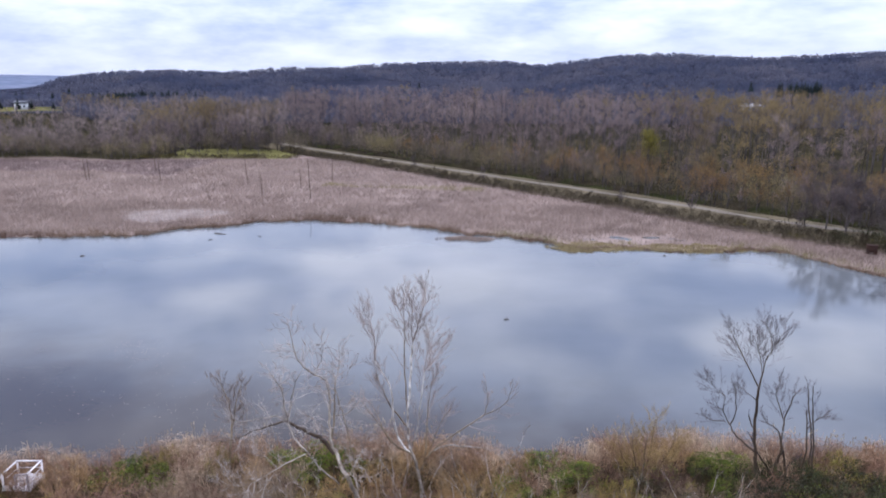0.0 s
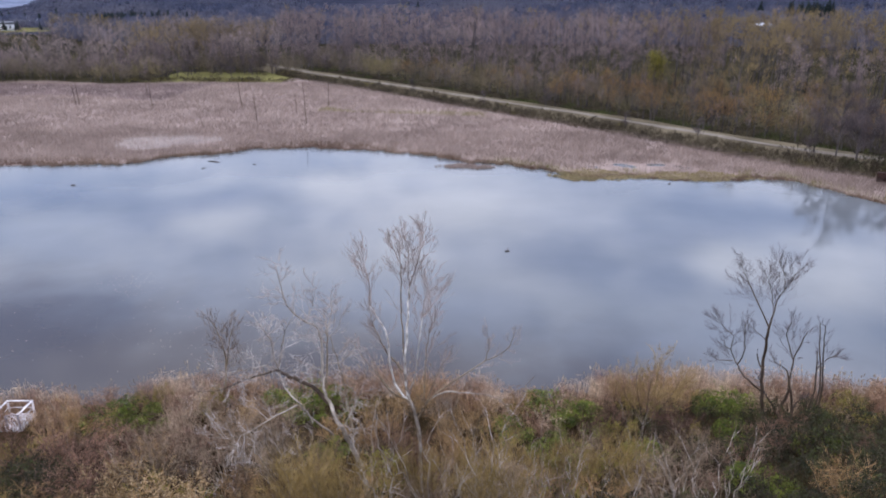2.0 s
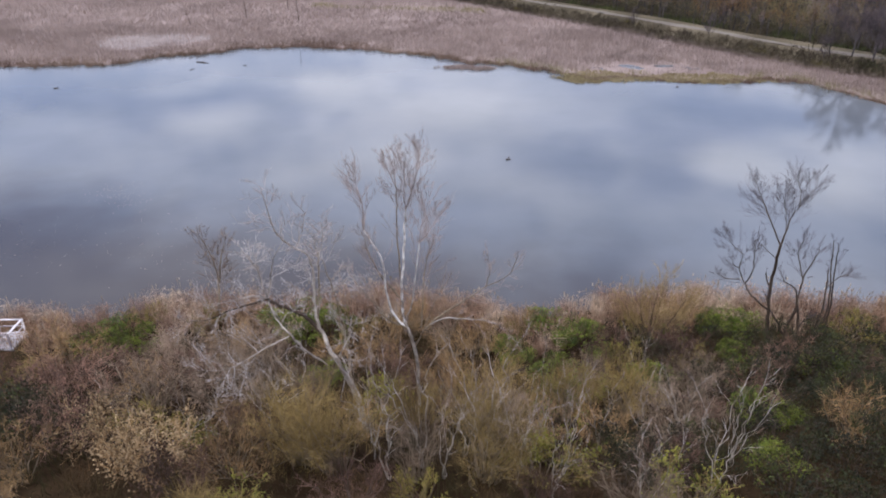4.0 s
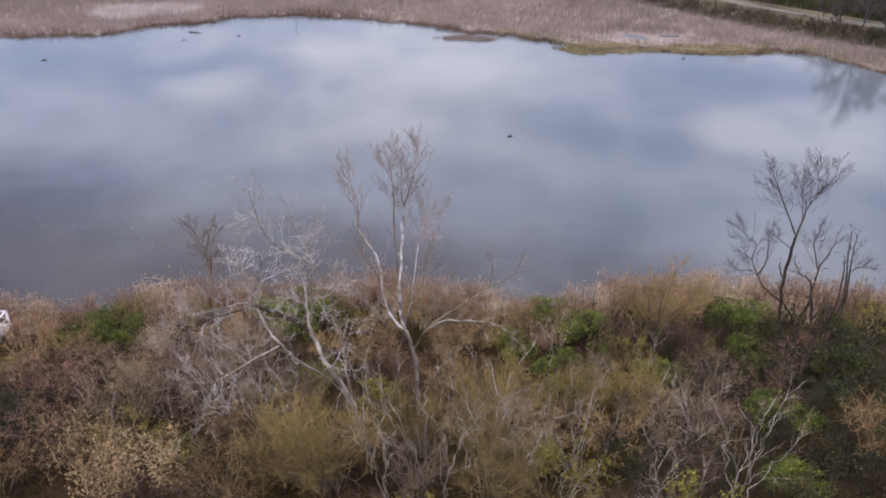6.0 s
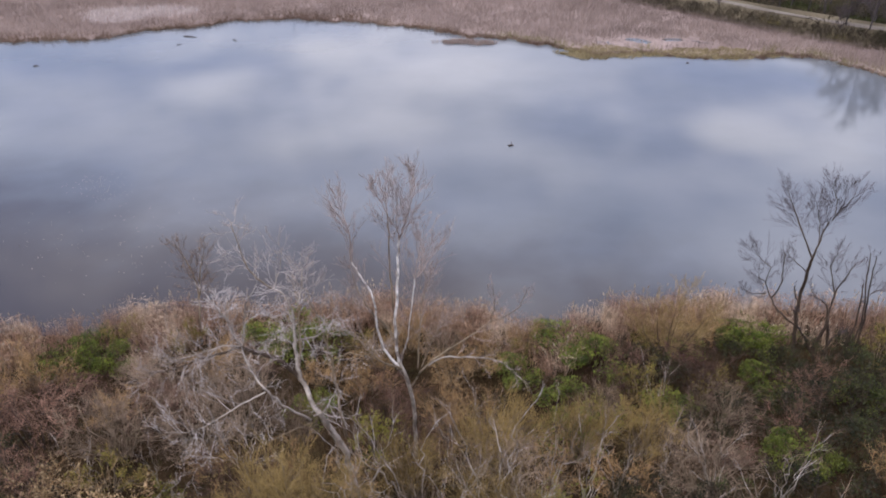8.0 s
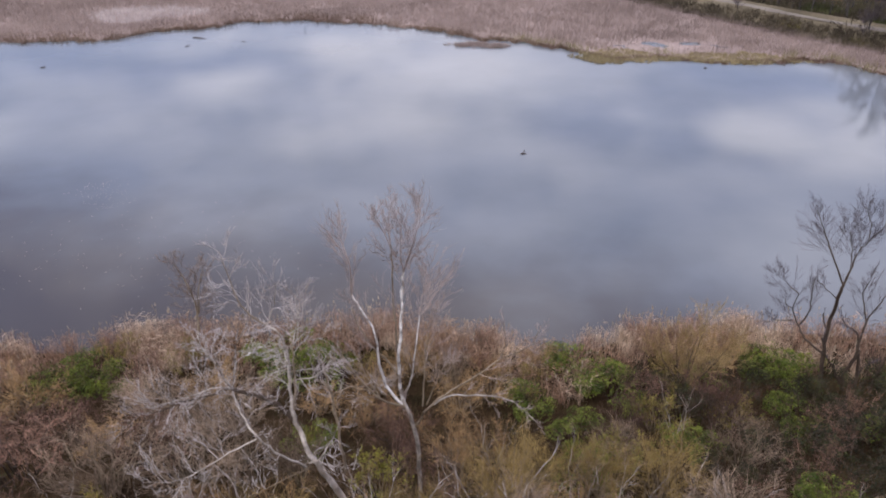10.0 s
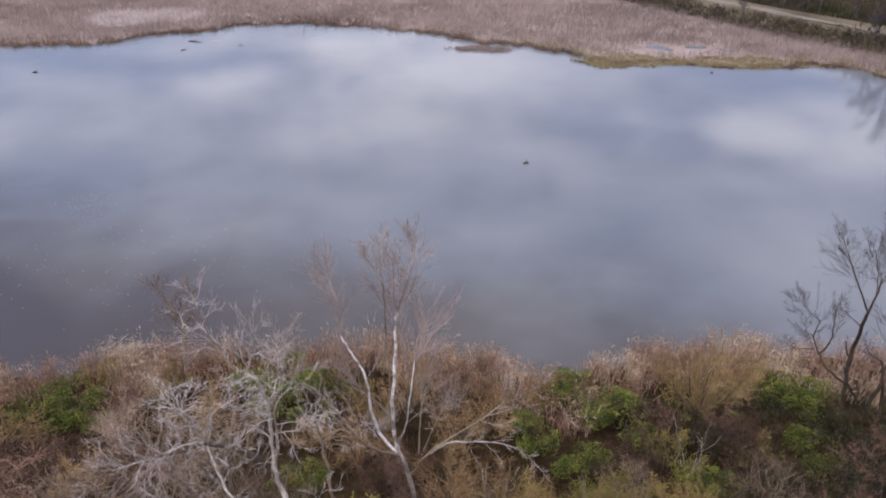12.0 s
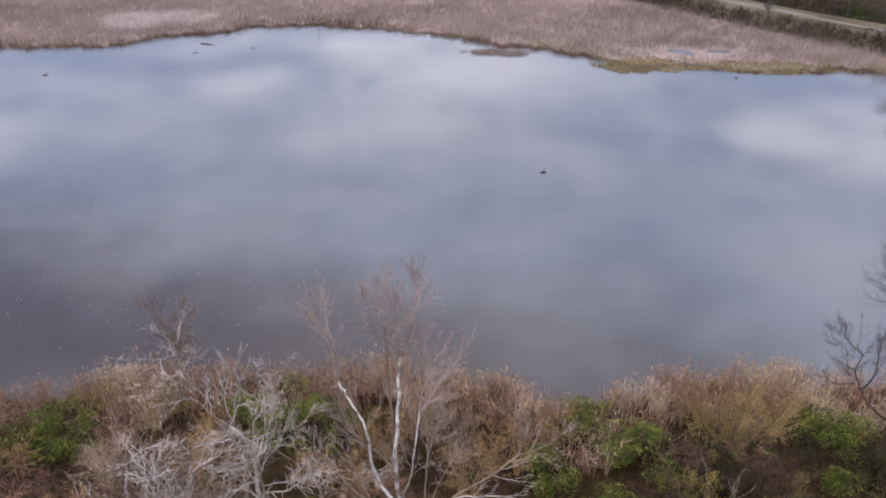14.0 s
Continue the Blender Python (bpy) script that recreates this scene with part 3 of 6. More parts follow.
def slope_grass():
    rng = np.random.default_rng(19)
    g = Geo()
    k = rng.integers(0, len(ROAD_Q), 14000)
    off = rng.uniform(3.7, 7.6, 14000)
    side = np.where(ROAD_N[k][:, 1] > 0, -1.0, 1.0)
    along = np.stack([ROAD_N[k][:, 1], -ROAD_N[k][:, 0]], 1) * rng.uniform(-2.1, 2.1, (14000, 1))
    p = ROAD_Q[k] + along + ROAD_N[k] * (side * off)[:, None] + rng.normal(size=(14000, 2)) * 0.6
    ok = (p[:, 0] > -80) & (p[:, 0] < 105)
    p, off = p[ok], off[ok]
    tufts(g, p[:, 0], p[:, 1], np.interp(off, [3.6, 5.0, 7.6], [1.85, 1.15, 0.0]), 5, rng.uniform(0.6, 1.3, len(p)), 0.10, 0.4, rng)
    # dark undergrowth between the trail and the woods
    k = rng.integers(0, len(ROAD_Q), 9000)
    off = rng.uniform(6.5, 15.0, 9000)
    side = np.where(ROAD_N[k][:, 1] > 0, 1.0, -1.0)
    along = np.stack([ROAD_N[k][:, 1], -ROAD_N[k][:, 0]], 1) * rng.uniform(-2.1, 2.1, (9000, 1))
    p = ROAD_Q[k] + along + ROAD_N[k] * (side * off)[:, None] + rng.normal(size=(9000, 2)) * 1.2
    ok = (p[:, 0] > -70) & (p[:, 0] < 105) & (wave(p[:, 0], p[:, 1], 5, 3) + rng.normal(size=9000) * 0.4 > -0.35)
    p, off = p[ok], off[ok]
    low = np.maximum(np.interp(off, [4.6, 6.2, 10], [1.85, 1.15, 0.0]), height(p[:, 0], p[:, 1]))
    green = wave(p[:, 0], p[:, 1], 6, 8) > 0.25
    fresh = Geo()
    for geo, sel in ((g, ~green), (fresh, green)):
        tufts(geo, p[sel, 0], p[sel, 1], low[sel], 6, rng.uniform(0.5, 1.5, sel.sum()), 0.12, 0.5, rng, 0.5)
    tagged(new("green_undergrowth", fresh.mesh("green_undergrowth", M_UNDERGROWTH)), "dull green undergrowth between the trail and the woods", "weeds", kind="stuff")
    tagged(new("slope_weeds", g.mesh("slope_weeds", M_BRUSH)), "dark weedy growth on the causeway slope", "weeds", kind="stuff")


def weed_mat(x, y):
    """Below 1 where olive weed mats float at the marsh edge."""
    one = ((x - 19.5) / 5.6) ** 2 + ((y - 119.6) / 3.8) ** 2
    two = ((x - 36.5) / 9.5) ** 2 + ((y - 119.4) / 2.9) ** 2
    return np.minimum(one, two) + 0.5 * wave(x, y, 2.5, 4) + 0.5 * wave(x, y, 1.1, 9)


def build_marsh():
    rng = np.random.default_rng(3)
    g, pale, edge, dusk, olive = Geo(), Geo(), Geo(), Geo(), Geo()
    for n, y0, y1, blades, tall, width in ((34000, 100, 160, 8, 1.35, 0.06), (36000, 160, 262, 6, 1.15, 0.08)):
        x, y = scatter(n, -190, 70, y0, y1, rng)
        pool = ((x - 29) / 9) ** 2 + ((y - 126.0) / 3.6) ** 2 + 0.6 * wave(x, y, 2.5, 6) + 0.8 * wave(x, y, 1.3, 2) + 0.25 * rng.normal(size=n)
        off = y - far_shore(x)
        foot = road_y(x) - 8.2 - np.clip((x + 66) * -0.3, 0, 12)
        ok = (off > 0.2) & (y < foot) & (y < wood_edge(x) - 1) & (pool > 1) & (weed_mat(x, y) > 1.1) & ~((x > -126) & (x < -66) & (y > 256))
        thin = 0.5 + 0.5 * wave(x, y, 14, 0.3)
        ok &= rng.uniform(size=n) < 0.8 + 0.2 * thin
        x, y, off = x[ok], y[ok], off[ok]
        bright = (((x + 64) / 11) ** 2 + ((y - 143 - (x + 64) * 0.3) / 7) ** 2) + 0.5 * wave(x, y, 4, 1) < 0.9
        rim = (off < 2.4 + 1.4 * wave(x, y, 7, 2)) & ~bright
        shade = (x < -92) & (y + 0.22 * (x + 92) > 205 + 6 * wave(x, y, 20, 1)) & (y < 246 + 6 * wave(x, y, 30, 3))
        sedge = (np.abs(y - 188 + (x + 20) * 0.12 - 4 * wave(x, y, 12, 5)) < 3.2 + 2 * wave(x, y, 9, 3)) & (x > -42) & (x < 2) | (rim & (x > 2))
        shade, sedge, rim = shade & ~bright, sedge & ~bright, rim & ~sedge
        mid = ~(bright | rim | shade | sedge)
        z = height(x, y)
        for geo, sel in ((g, mid), (pale, bright), (edge, rim), (dusk, shade), (olive, sedge)):
            tufts(geo, x[sel], y[sel], z[sel] - 0.05, blades, tall * rng.uniform(0.8, 1.1, sel.sum()), width, 0.25, rng, 0.75)
    x = rng.uniform(-170, 80, 7000)
    y = far_shore(x) + rng.uniform(-0.35, 1.1, 7000) + 0.3 * wave(x, x, 3.0, 2)
    tufts(edge, x, y, np.zeros(7000), 4, 0.55 + 0.3 * wave(x, y, 8, 1), 0.07, 0.4, rng)
    tagged(new("marsh_reeds", g.mesh("marsh_reeds", M_REED)), "dry pinkish-tan reeds covering the marsh", "reeds", kind="stuff")
    tagged(new("pale_reeds", pale.mesh("pale_reeds", M_REED_PALE)), "bleached pale reed patch in the marsh", "reeds", kind="stuff")
    tagged(new("shore_reeds", edge.mesh("shore_reeds", M_REED_EDGE)), "brown reed edge along the far waterline", "reeds", kind="stuff")
    tagged(new("dark_reeds", dusk.mesh("dark_reeds", M_REED_DARK)), "darker mauve-brown reed band before the woods", "reeds", kind="stuff")
    tagged(new("olive_sedge", olive.mesh("olive_sedge", M_REED_OLIVE)), "olive-tan sedge strips in the marsh", "sedge", kind="stuff")
    m = Geo()
    x, y = scatter(11000, 8, 50, 111, 126, rng)
    ok = weed_mat(x, y) < 1.05 + 0.15 * rng.normal(size=len(x))
    x, y = x[ok], y[ok]
    tufts(m, x, y, np.full(len(x), -0.03), 6, 0.45, 0.12, 0.6, rng)
    x, y = scatter(1500, -8, 6, 122, 128, rng)
    ok = ((x + 1.2) / 4.5) ** 2 + ((y - 125) / 1.7) ** 2 + 0.7 * wave(x, y, 1.8, 1) < 0.7 + 0.4 * rng.normal(size=len(x))
    isle = Geo()
    tufts(isle, x[ok], y[ok], np.full(ok.sum(), -0.05), 7, 0.6, 0.07, 0.4, rng)
    tagged(new("reed_islet", isle.mesh("reed_islet", M_REED)), "small broken-down reed islet off the marsh", "reeds", kind="stuff")
    tagged(new("algae_mats", m.mesh("algae_mats", M_MOSS)), "olive-yellow weed mats at the marsh edge", "weed", kind="stuff")


build_marsh()
slope_grass()


def build_cattails():
    rng = np.random.default_rng(5)
    leaf, head = Geo(), Geo()
    x = rng.uniform(-62, 60, 5200)
    deep = rng.uniform(0, 1, 5200) ** 1.2 * (4.2 + 1.2 * np.sin(x * 0.35))
    y = near_shore(x) - deep + 0.4 * np.sin(x * 1.9) + 0.5 * np.sin(x * 0.8 + 1)
    keep = (0.5 + 0.5 * wave(x, y, 3.2, 7)) * 0.75 + 0.3 > rng.uniform(size=len(x))
    x, y = x[keep], y[keep]
    z = np.maximum(height(x, y), -0.1)
    tall = (1.75 + 0.35 * wave(x, y, 5, 2)) * rng.uniform(0.75, 1.1, len(x))
    tufts(leaf, x, y, z, 9, tall, 0.035, 0.22, rng)
    n = len(x) * 6
    k = rng.integers(0, len(x), n)
    p = np.stack([x[k], y[k], z[k] + tall[k] * rng.uniform(0.4, 0.9, n)], 1) + rng.normal(size=(n, 3)) * (0.2, 0.2, 0.0)
    d = unit(rng.normal(size=(n, 3)) * (1, 1, 0.4) - (0, 0, 0.25))
    leaf.ribbons(p, d, rng.uniform(0.3, 0.8, n), 0.035, rng)
    k = rng.choice(len(x), 1100)
    for i in k:
        px, py = x[i] + rng.normal() * 0.2, y[i] + rng.normal() * 0.2
        top = z[i] + tall[i] * 1.1
        lx, ly = rng.normal(size=2) * 0.12
        leaf.tube([(px, py, z[i]), (px + lx, py + ly, top)], 0.008, 0.006, 3)
        head.tube([(px + lx, py + ly, top - 0.02), (px + lx * 1.1, py + ly * 1.1, top + 0.11), (px + lx * 1.2, py + ly * 1.2, top + 0.19)], 0.04, 0.018, 4)
    tagged(new("cattails", leaf.mesh("cattails", M_CATTAIL)), "dry tan cattails along the near shore", "cattails", kind="stuff")
    tagged(new("cattail_heads", head.mesh("cattail_heads", M_HEAD)), "fluffy pale seed heads of the shore cattails", "cattails", kind="stuff")


build_cattails()


def build_bank_grass():
    rng = np.random.default_rng(8)
    g = Geo()
    x, y = scatter(20000, -52, 50, 10, 47, rng)
    ok = y < near_shore(x) - 2.5
    x, y = x[ok], y[ok]
    tufts(g, x, y, height(x, y) - 0.05, 6, 0.75 + 0.3 * wave(x, y, 5, 1), 0.03, 0.45, rng)
    tagged(new("bank_grass", g.mesh("bank_grass", M_GRASS)), "matted brown grass and weeds on the bank", "grass", kind="stuff")


build_bank_grass()


# ---- trees along the bank ----
def bend(pts, rng, jitter=0.05, steps=4):
    """A smooth, slightly crooked line through a few points."""
    p = np.asarray(pts, float)
    q = np.concatenate([[2 * p[0] - p[1]], p, [2 * p[-1] - p[-2]]])
    out = []
    for i in range(1, len(q) - 2):
        for t in np.arange(steps) / steps:
            a, b, c, d = q[i - 1:i + 3]
            out.append(0.5 * (2 * b + (c - a) * t + (2 * a - 5 * b + 4 * c - d) * t * t + (3 * b - 3 * c + d - a) * t ** 3))
    out.append(p[-1])
    out = np.array(out)
    out[1:-1] += rng.normal(size=out[1:-1].shape) * jitter
    return out


def fork(bark, twig, rng, p, d, length, r, depth, rise, spread, width):
    """A shoot that splits again and again into finer ones."""
    mid = p + d * length * 0.5 + rng.normal(size=3) * 0.04 * length
    q = p + d * length + rng.normal(size=3) * 0.05 * length
    if depth <= 1:
        n = 3
        twig.ribbons(np.stack([p, mid, p]), unit(d + rng.normal(size=(n, 3)) * 0.25 + rng.normal(size=(n, 3)) * 0.4 * np.array([[0], [1], [1]])), length * rng.uniform(0.7, 1.4, n), width, rng)
        return
    bark.tube(np.array([p, mid, q]), r, r * 0.74, 3)
    for k in range(2 if rng.uniform() < 0.6 else 3):
        d2 = unit(d + rng.normal(size=3) * spread + (0, 0, rise))
        fork(bark, twig, rng, q if k < 2 else mid, d2, length * rng.uniform(0.68, 0.98), r * 0.74, depth - 1, rise, spread, width)
    for _ in range(2):
        u = rng.uniform(0.2, 0.9)
        twig.ribbons((p + (q - p) * u)[None], unit(d + rng.normal(size=3) * 0.7 + (0, 0, rise))[None], length * 0.7, width, rng)


def branchlets(bark, twig, rng, line, r, count, length, sub, start=0.3, upward=0.5, angle=0.55, depth=4, width=0.011):
    """Forking shoots along a limb and at its tip."""
    n = len(line)
    tan = unit(np.gradient(line, axis=0))
    for k in range(count):
        u = start + (1 - start) * (k + rng.uniform()) / count
        i = min(int(u * (n - 1)), n - 2)
        d = unit(tan[i] + rng.normal(size=3) * angle + (0, 0, 0.5 * upward))
        size = length * rng.uniform(0.7, 1.2) * (1.15 - 0.5 * u) * 0.40
        fork(bark, twig, rng, line[i], d, size, max(0.006, r * (1 - 0.6 * u)), depth, 0.12 * upward, 0.38, width)
    fork(bark, twig, rng, line[-1], tan[-1], length * 0.34, 0.012, depth, 0.12 * upward, 0.35, width)


def turned(d, angle, rng):
    """The direction d, swung away by an angle towards any side."""
    side = np.cross(d, rng.normal(size=3))
    side /= np.linalg.norm(side) + 1e-9
    return d * math.cos(angle) + side * math.sin(angle)


def sprays(bark, twig, rng, line, count, length, start, angle=0.55, lift=0.35, width=0.009, r=0.016, fine=8, kink=0.11, dense=1.7):
    """Long straight side shoots along a limb, each with finer shoots and twigs of its own, all bending upward."""
    tan = unit(np.gradient(line, axis=0))
    n = len(line)
    count = int(count * dense)
    for k in range(count + 1 if count else 0):
        u = start + (1 - start) * min(1.0, (k + rng.uniform(0, 0.8)) / max(1, count))
        s = min(u * (n - 1), n - 1.001)
        i = int(s)
        p = line[i] + (line[i + 1] - line[i]) * (s - i)
        v = (u - start) / (1 - start + 1e-6)
        d = turned(tan[i], angle * rng.uniform(0.7, 1.45) * (1 - 0.3 * v), rng)
        size = length * rng.uniform(0.6, 1.35) * (1.1 - 0.5 * v)
        shoot = [p]
        for _ in range(5):
            d = unit(d + np.array((0, 0, lift * 0.12)) + rng.normal(size=3) * kink)
            shoot.append(shoot[-1] + d * size / 5)
        shoot = np.array(shoot)
        bark.tube(shoot, r * 0.75 * (1.0 - 0.45 * v), 0.003, 3)
        base, way, long = [], [], []
        for m in range(fine):
            w = 0.15 + 0.85 * (m + rng.uniform()) / fine
            q = w * 4.999
            j = int(q)
            p2 = shoot[j] + (shoot[j + 1] - shoot[j]) * (q - j)
            d2 = unit(turned(unit(shoot[j + 1] - shoot[j]), rng.uniform(0.3, 0.75), rng) + (0, 0, lift * 0.5))
            l2 = size * rng.uniform(0.25, 0.6) * (1.15 - 0.6 * w)
            d3 = unit(d2 + rng.normal(size=3) * 0.15 + (0, 0, 0.12))
            mid = p2 + d2 * l2 * 0.5
            bark.tube(np.array([p2, mid, mid + d3 * l2 * 0.5]), 0.0045, 0.0025, 3)
            for f in range(5):
                g = rng.uniform(0.15, 0.95)
                base.append(p2 + (d2 * min(g, 0.5) + d3 * max(g - 0.5, 0)) * l2)
                way.append(turned(d3, rng.uniform(0.2, 0.7), rng) + (0, 0, lift * 0.4))
                long.append(l2 * rng.uniform(0.3, 0.7))
        twig.ribbons(np.array(base), unit(np.array(way)), np.array(long), width, rng)


class Tree:
    """A tree with named limbs, drawn from control points."""

    def __init__(self, name, label, seed, base, stout=0.58):
        self.rng, self.root = np.random.default_rng(seed), new(name)
        self.base = np.array(base, float)
        self.root.location = base
        tagged(self.root, label, "tree")
        self.bark, self.fine, self.twig = Geo(), Geo(), Geo()
        self.limbs, self.stout = [], stout

    def limb(self, pts, r0, r1, wander=0.3, count=8, length=1.2, sub=10, start=0.3, bark=None, **more):
        rng = self.rng
        p = np.array(pts, float) - self.base
        if more.get("upward", 0) >= 0.7:
            p[-1] = p[-2] + (p[-1] - p[-2]) * 0.25
        drift = np.linspace(0, 1, len(p)) * rng.uniform(-1, 1) * wander
        p[:, 1] += drift
        more = {"depth": 5, "width": 0.010, **more}
        r0, r1 = r0 * self.stout, r1 * 0.8
        line = bend(p, rng, 0.02 + 0.25 * r0)
        g = Geo()
        g.tube(line, r0, r1, 6)
        self.limbs.append((g, bark))
        branchlets(self.fine, self.twig, rng, line, min(0.02, r0 * 0.35), max(3, int(count * 0.62)), length * 1.25, sub, start, **more)

    def stem(self, pts, r0, r1, count=10, length=1.4, start=0.35, bark=None, **more):
        """A limb with straight ascending shoots."""
        line = bend(np.array(pts, float) - self.base, self.rng, 0.012 + 0.12 * r0)
        g = Geo()
        g.tube(line, r0, r1, 6)
        self.limbs.append((g, bark))
        sprays(self.fine, self.twig, self.rng, line, count, length, start, **more)

    def finish(self, bark, fine, twig, label=""):
        for n, (g, own) in enumerate(self.limbs):
            part("trunk" if n == 0 else "limb", g, own or bark, self.root, label if n == 0 else "", True)
        tagged(part("bough", self.fine, fine, self.root), kind="stuff")
        tagged(part("crown", self.twig, twig, self.root), kind="stuff")


def white_tree():
    t = Tree("sycamore_tree", "tall bare white-barked tree with several stems on the bank", 11, (-2.1, 31.0, 3.5))
    up = dict(angle=0.68, lift=0.42, width=0.007, r=0.012)
    t.stem([(-2.1, 31.0, 3.4), (-2.12, 31.0, 6.2), (-2.26, 31.0, 8.3), (-2.5, 31.1, 9.0), (-2.75, 31.3, 9.5)], 0.092, 0.075, 2, 0.7, 0.5, bark=M_BARK_PALE)
    t.stem([(-2.7, 31.25, 9.3), (-3.04, 31.3, 9.6), (-3.41, 31.3, 10.3), (-3.55, 31.1, 11.4), (-3.58, 31.0, 12.5), (-3.8, 31.1, 13.2), (-4.23, 31.4, 13.75), (-4.49, 31.6, 14.1)], 0.058, 0.028, 6, 1.5, 0.5, **up)
    t.stem([(-4.49, 31.6, 14.1), (-4.48, 31.6, 15.2), (-4.68, 31.8, 15.9), (-4.82, 31.7, 16.6)], 0.030, 0.006, 15, 1.3, 0.1, M_TWIG_PINK, angle=0.5, lift=0.5, width=0.007, r=0.012)
    t.stem([(-2.75, 31.3, 9.4), (-2.87, 31.5, 10.5), (-2.8, 31.4, 12.4), (-2.71, 31.6, 13.5), (-2.66, 31.7, 14.5), (-2.6, 31.66, 15.1)], 0.072, 0.038, 7, 1.7, 0.5, **up)
    t.stem([(-2.6, 31.66, 15.1), (-2.39, 31.6, 15.7), (-2.12, 31.3, 16.7), (-1.96, 31.3, 17.3), (-2.0, 31.4, 17.9)], 0.038, 0.006, 18, 1.3, 0.1, M_TWIG_PINK, **up)
    t.stem([(-2.6, 31.66, 15.1), (-2.66, 31.4, 16.0), (-2.57, 31.0, 16.9), (-2.5, 30.9, 17.5)], 0.026, 0.006, 12, 1.05, 0.15, M_TWIG_PINK, **up)
    t.stem([(-2.87, 31.5, 10.8), (-3.05, 32.1, 13.2), (-3.02, 31.9, 15.2), (-3.01, 31.6, 16.2)], 0.040, 0.022, 6, 1.3, 0.6, M_BARK, **up)
    t.stem([(-3.01, 31.6, 16.2), (-3.3, 31.4, 17.0), (-3.5, 31.1, 17.6)], 0.020, 0.006, 9, 0.9, 0.15, M_TWIG_PINK, **up)
    t.stem([(-3.01, 31.6, 16.2), (-3.02, 31.4, 17.2), (-2.88, 31.4, 17.9)], 0.020, 0.006, 9, 0.9, 0.15, M_TWIG_PINK, **up)
    t.stem([(-2.72, 31.3, 9.3), (-2.58, 31.4, 9.8), (-2.38, 31.4, 10.6), (-2.1, 30.7, 12.7), (-1.95, 30.6, 14.0)], 0.042, 0.018, 6, 1.5, 0.45, **up)
    t.stem([(-1.95, 30.6, 14.0), (-1.75, 31.0, 14.0), (-1.4, 31.6, 14.4), (-0.88, 31.9, 15.1)], 0.020, 0.006, 10, 1.2, 0.1, M_TWIG_PINK, **up)
    t.stem([(-1.95, 30.6, 14.0), (-1.8, 30.6, 15.0), (-1.55, 30.6, 15.9)], 0.020, 0.006, 10, 1.3, 0.1, M_TWIG_PINK, **up)
    t.stem([(-2.87, 31.5, 10.6), (-3.25, 31.6, 11.0), (-3.65, 31.5, 11.6), (-3.95, 31.0, 12.6), (-4.22, 30.9, 13.3), (-4.34, 30.9, 14.0)], 0.05, 0.012, 9, 1.1, 0.4, M_BARK, **up)
    t.stem([(-2.25, 31.0, 8.4), (-1.7, 30.9, 9.5), (-0.85, 31.1, 10.2), (0.16, 31.4, 10.8), (1.0, 32.0, 11.1), (2.0, 32.0, 11.7), (2.35, 31.5, 13.0)], 0.048, 0.010, 7, 1.1, 0.5, M_BARK, angle=0.7, lift=0.5)
    t.stem([(1.0, 32.0, 11.1), (1.12, 32.0, 12.0), (1.0, 32.0, 12.9)], 0.022, 0.008, 4, 0.7, 0.3, M_BARK, **up)
    t.stem([(-1.5, 30.9, 9.65), (-0.95, 31.4, 9.7), (0.43, 31.8, 9.4), (1.6, 31.7, 9.2), (2.5, 31.5, 8.4)], 0.042, 0.012, 6, 0.8, 0.3, M_BARK_PALE, angle=0.7, lift=0.2)
    t.stem([(-2.6, 31.2, 9.2), (-3.0, 30.8, 9.7), (-3.5, 30.5, 10.2), (-4.05, 30.2, 11.3), (-4.64, 30.4, 11.9), (-5.1, 30.5, 12.6)], 0.05, 0.010, 8, 0.9, 0.4, M_BARK, **up)
    t.stem([(-3.5, 30.5, 10.2), (-4.1, 31.3, 10.6), (-4.56, 31.6, 11.5)], 0.028, 0.008, 5, 0.8, 0.3, M_BARK, **up)
    t.stem([(-1.98, 31.3, 9.2), (-1.9, 31.6, 10.8), (-1.77, 31.6, 12.4), (-1.42, 31.6, 13.6)], 0.035, 0.008, 12, 1.4, 0.3, M_BARK, **up)
    t.stem([(-1.85, 31.6, 9.0), (-1.3, 31.6, 10.6), (-0.85, 31.6, 11.4)], 0.03, 0.008, 8, 1.1, 0.3, M_BARK, **up)
    t.finish(M_BARK_WHITE, M_TWIG_CROWN, M_TWIG_CROWN, "mottled white trunk")


white_tree()


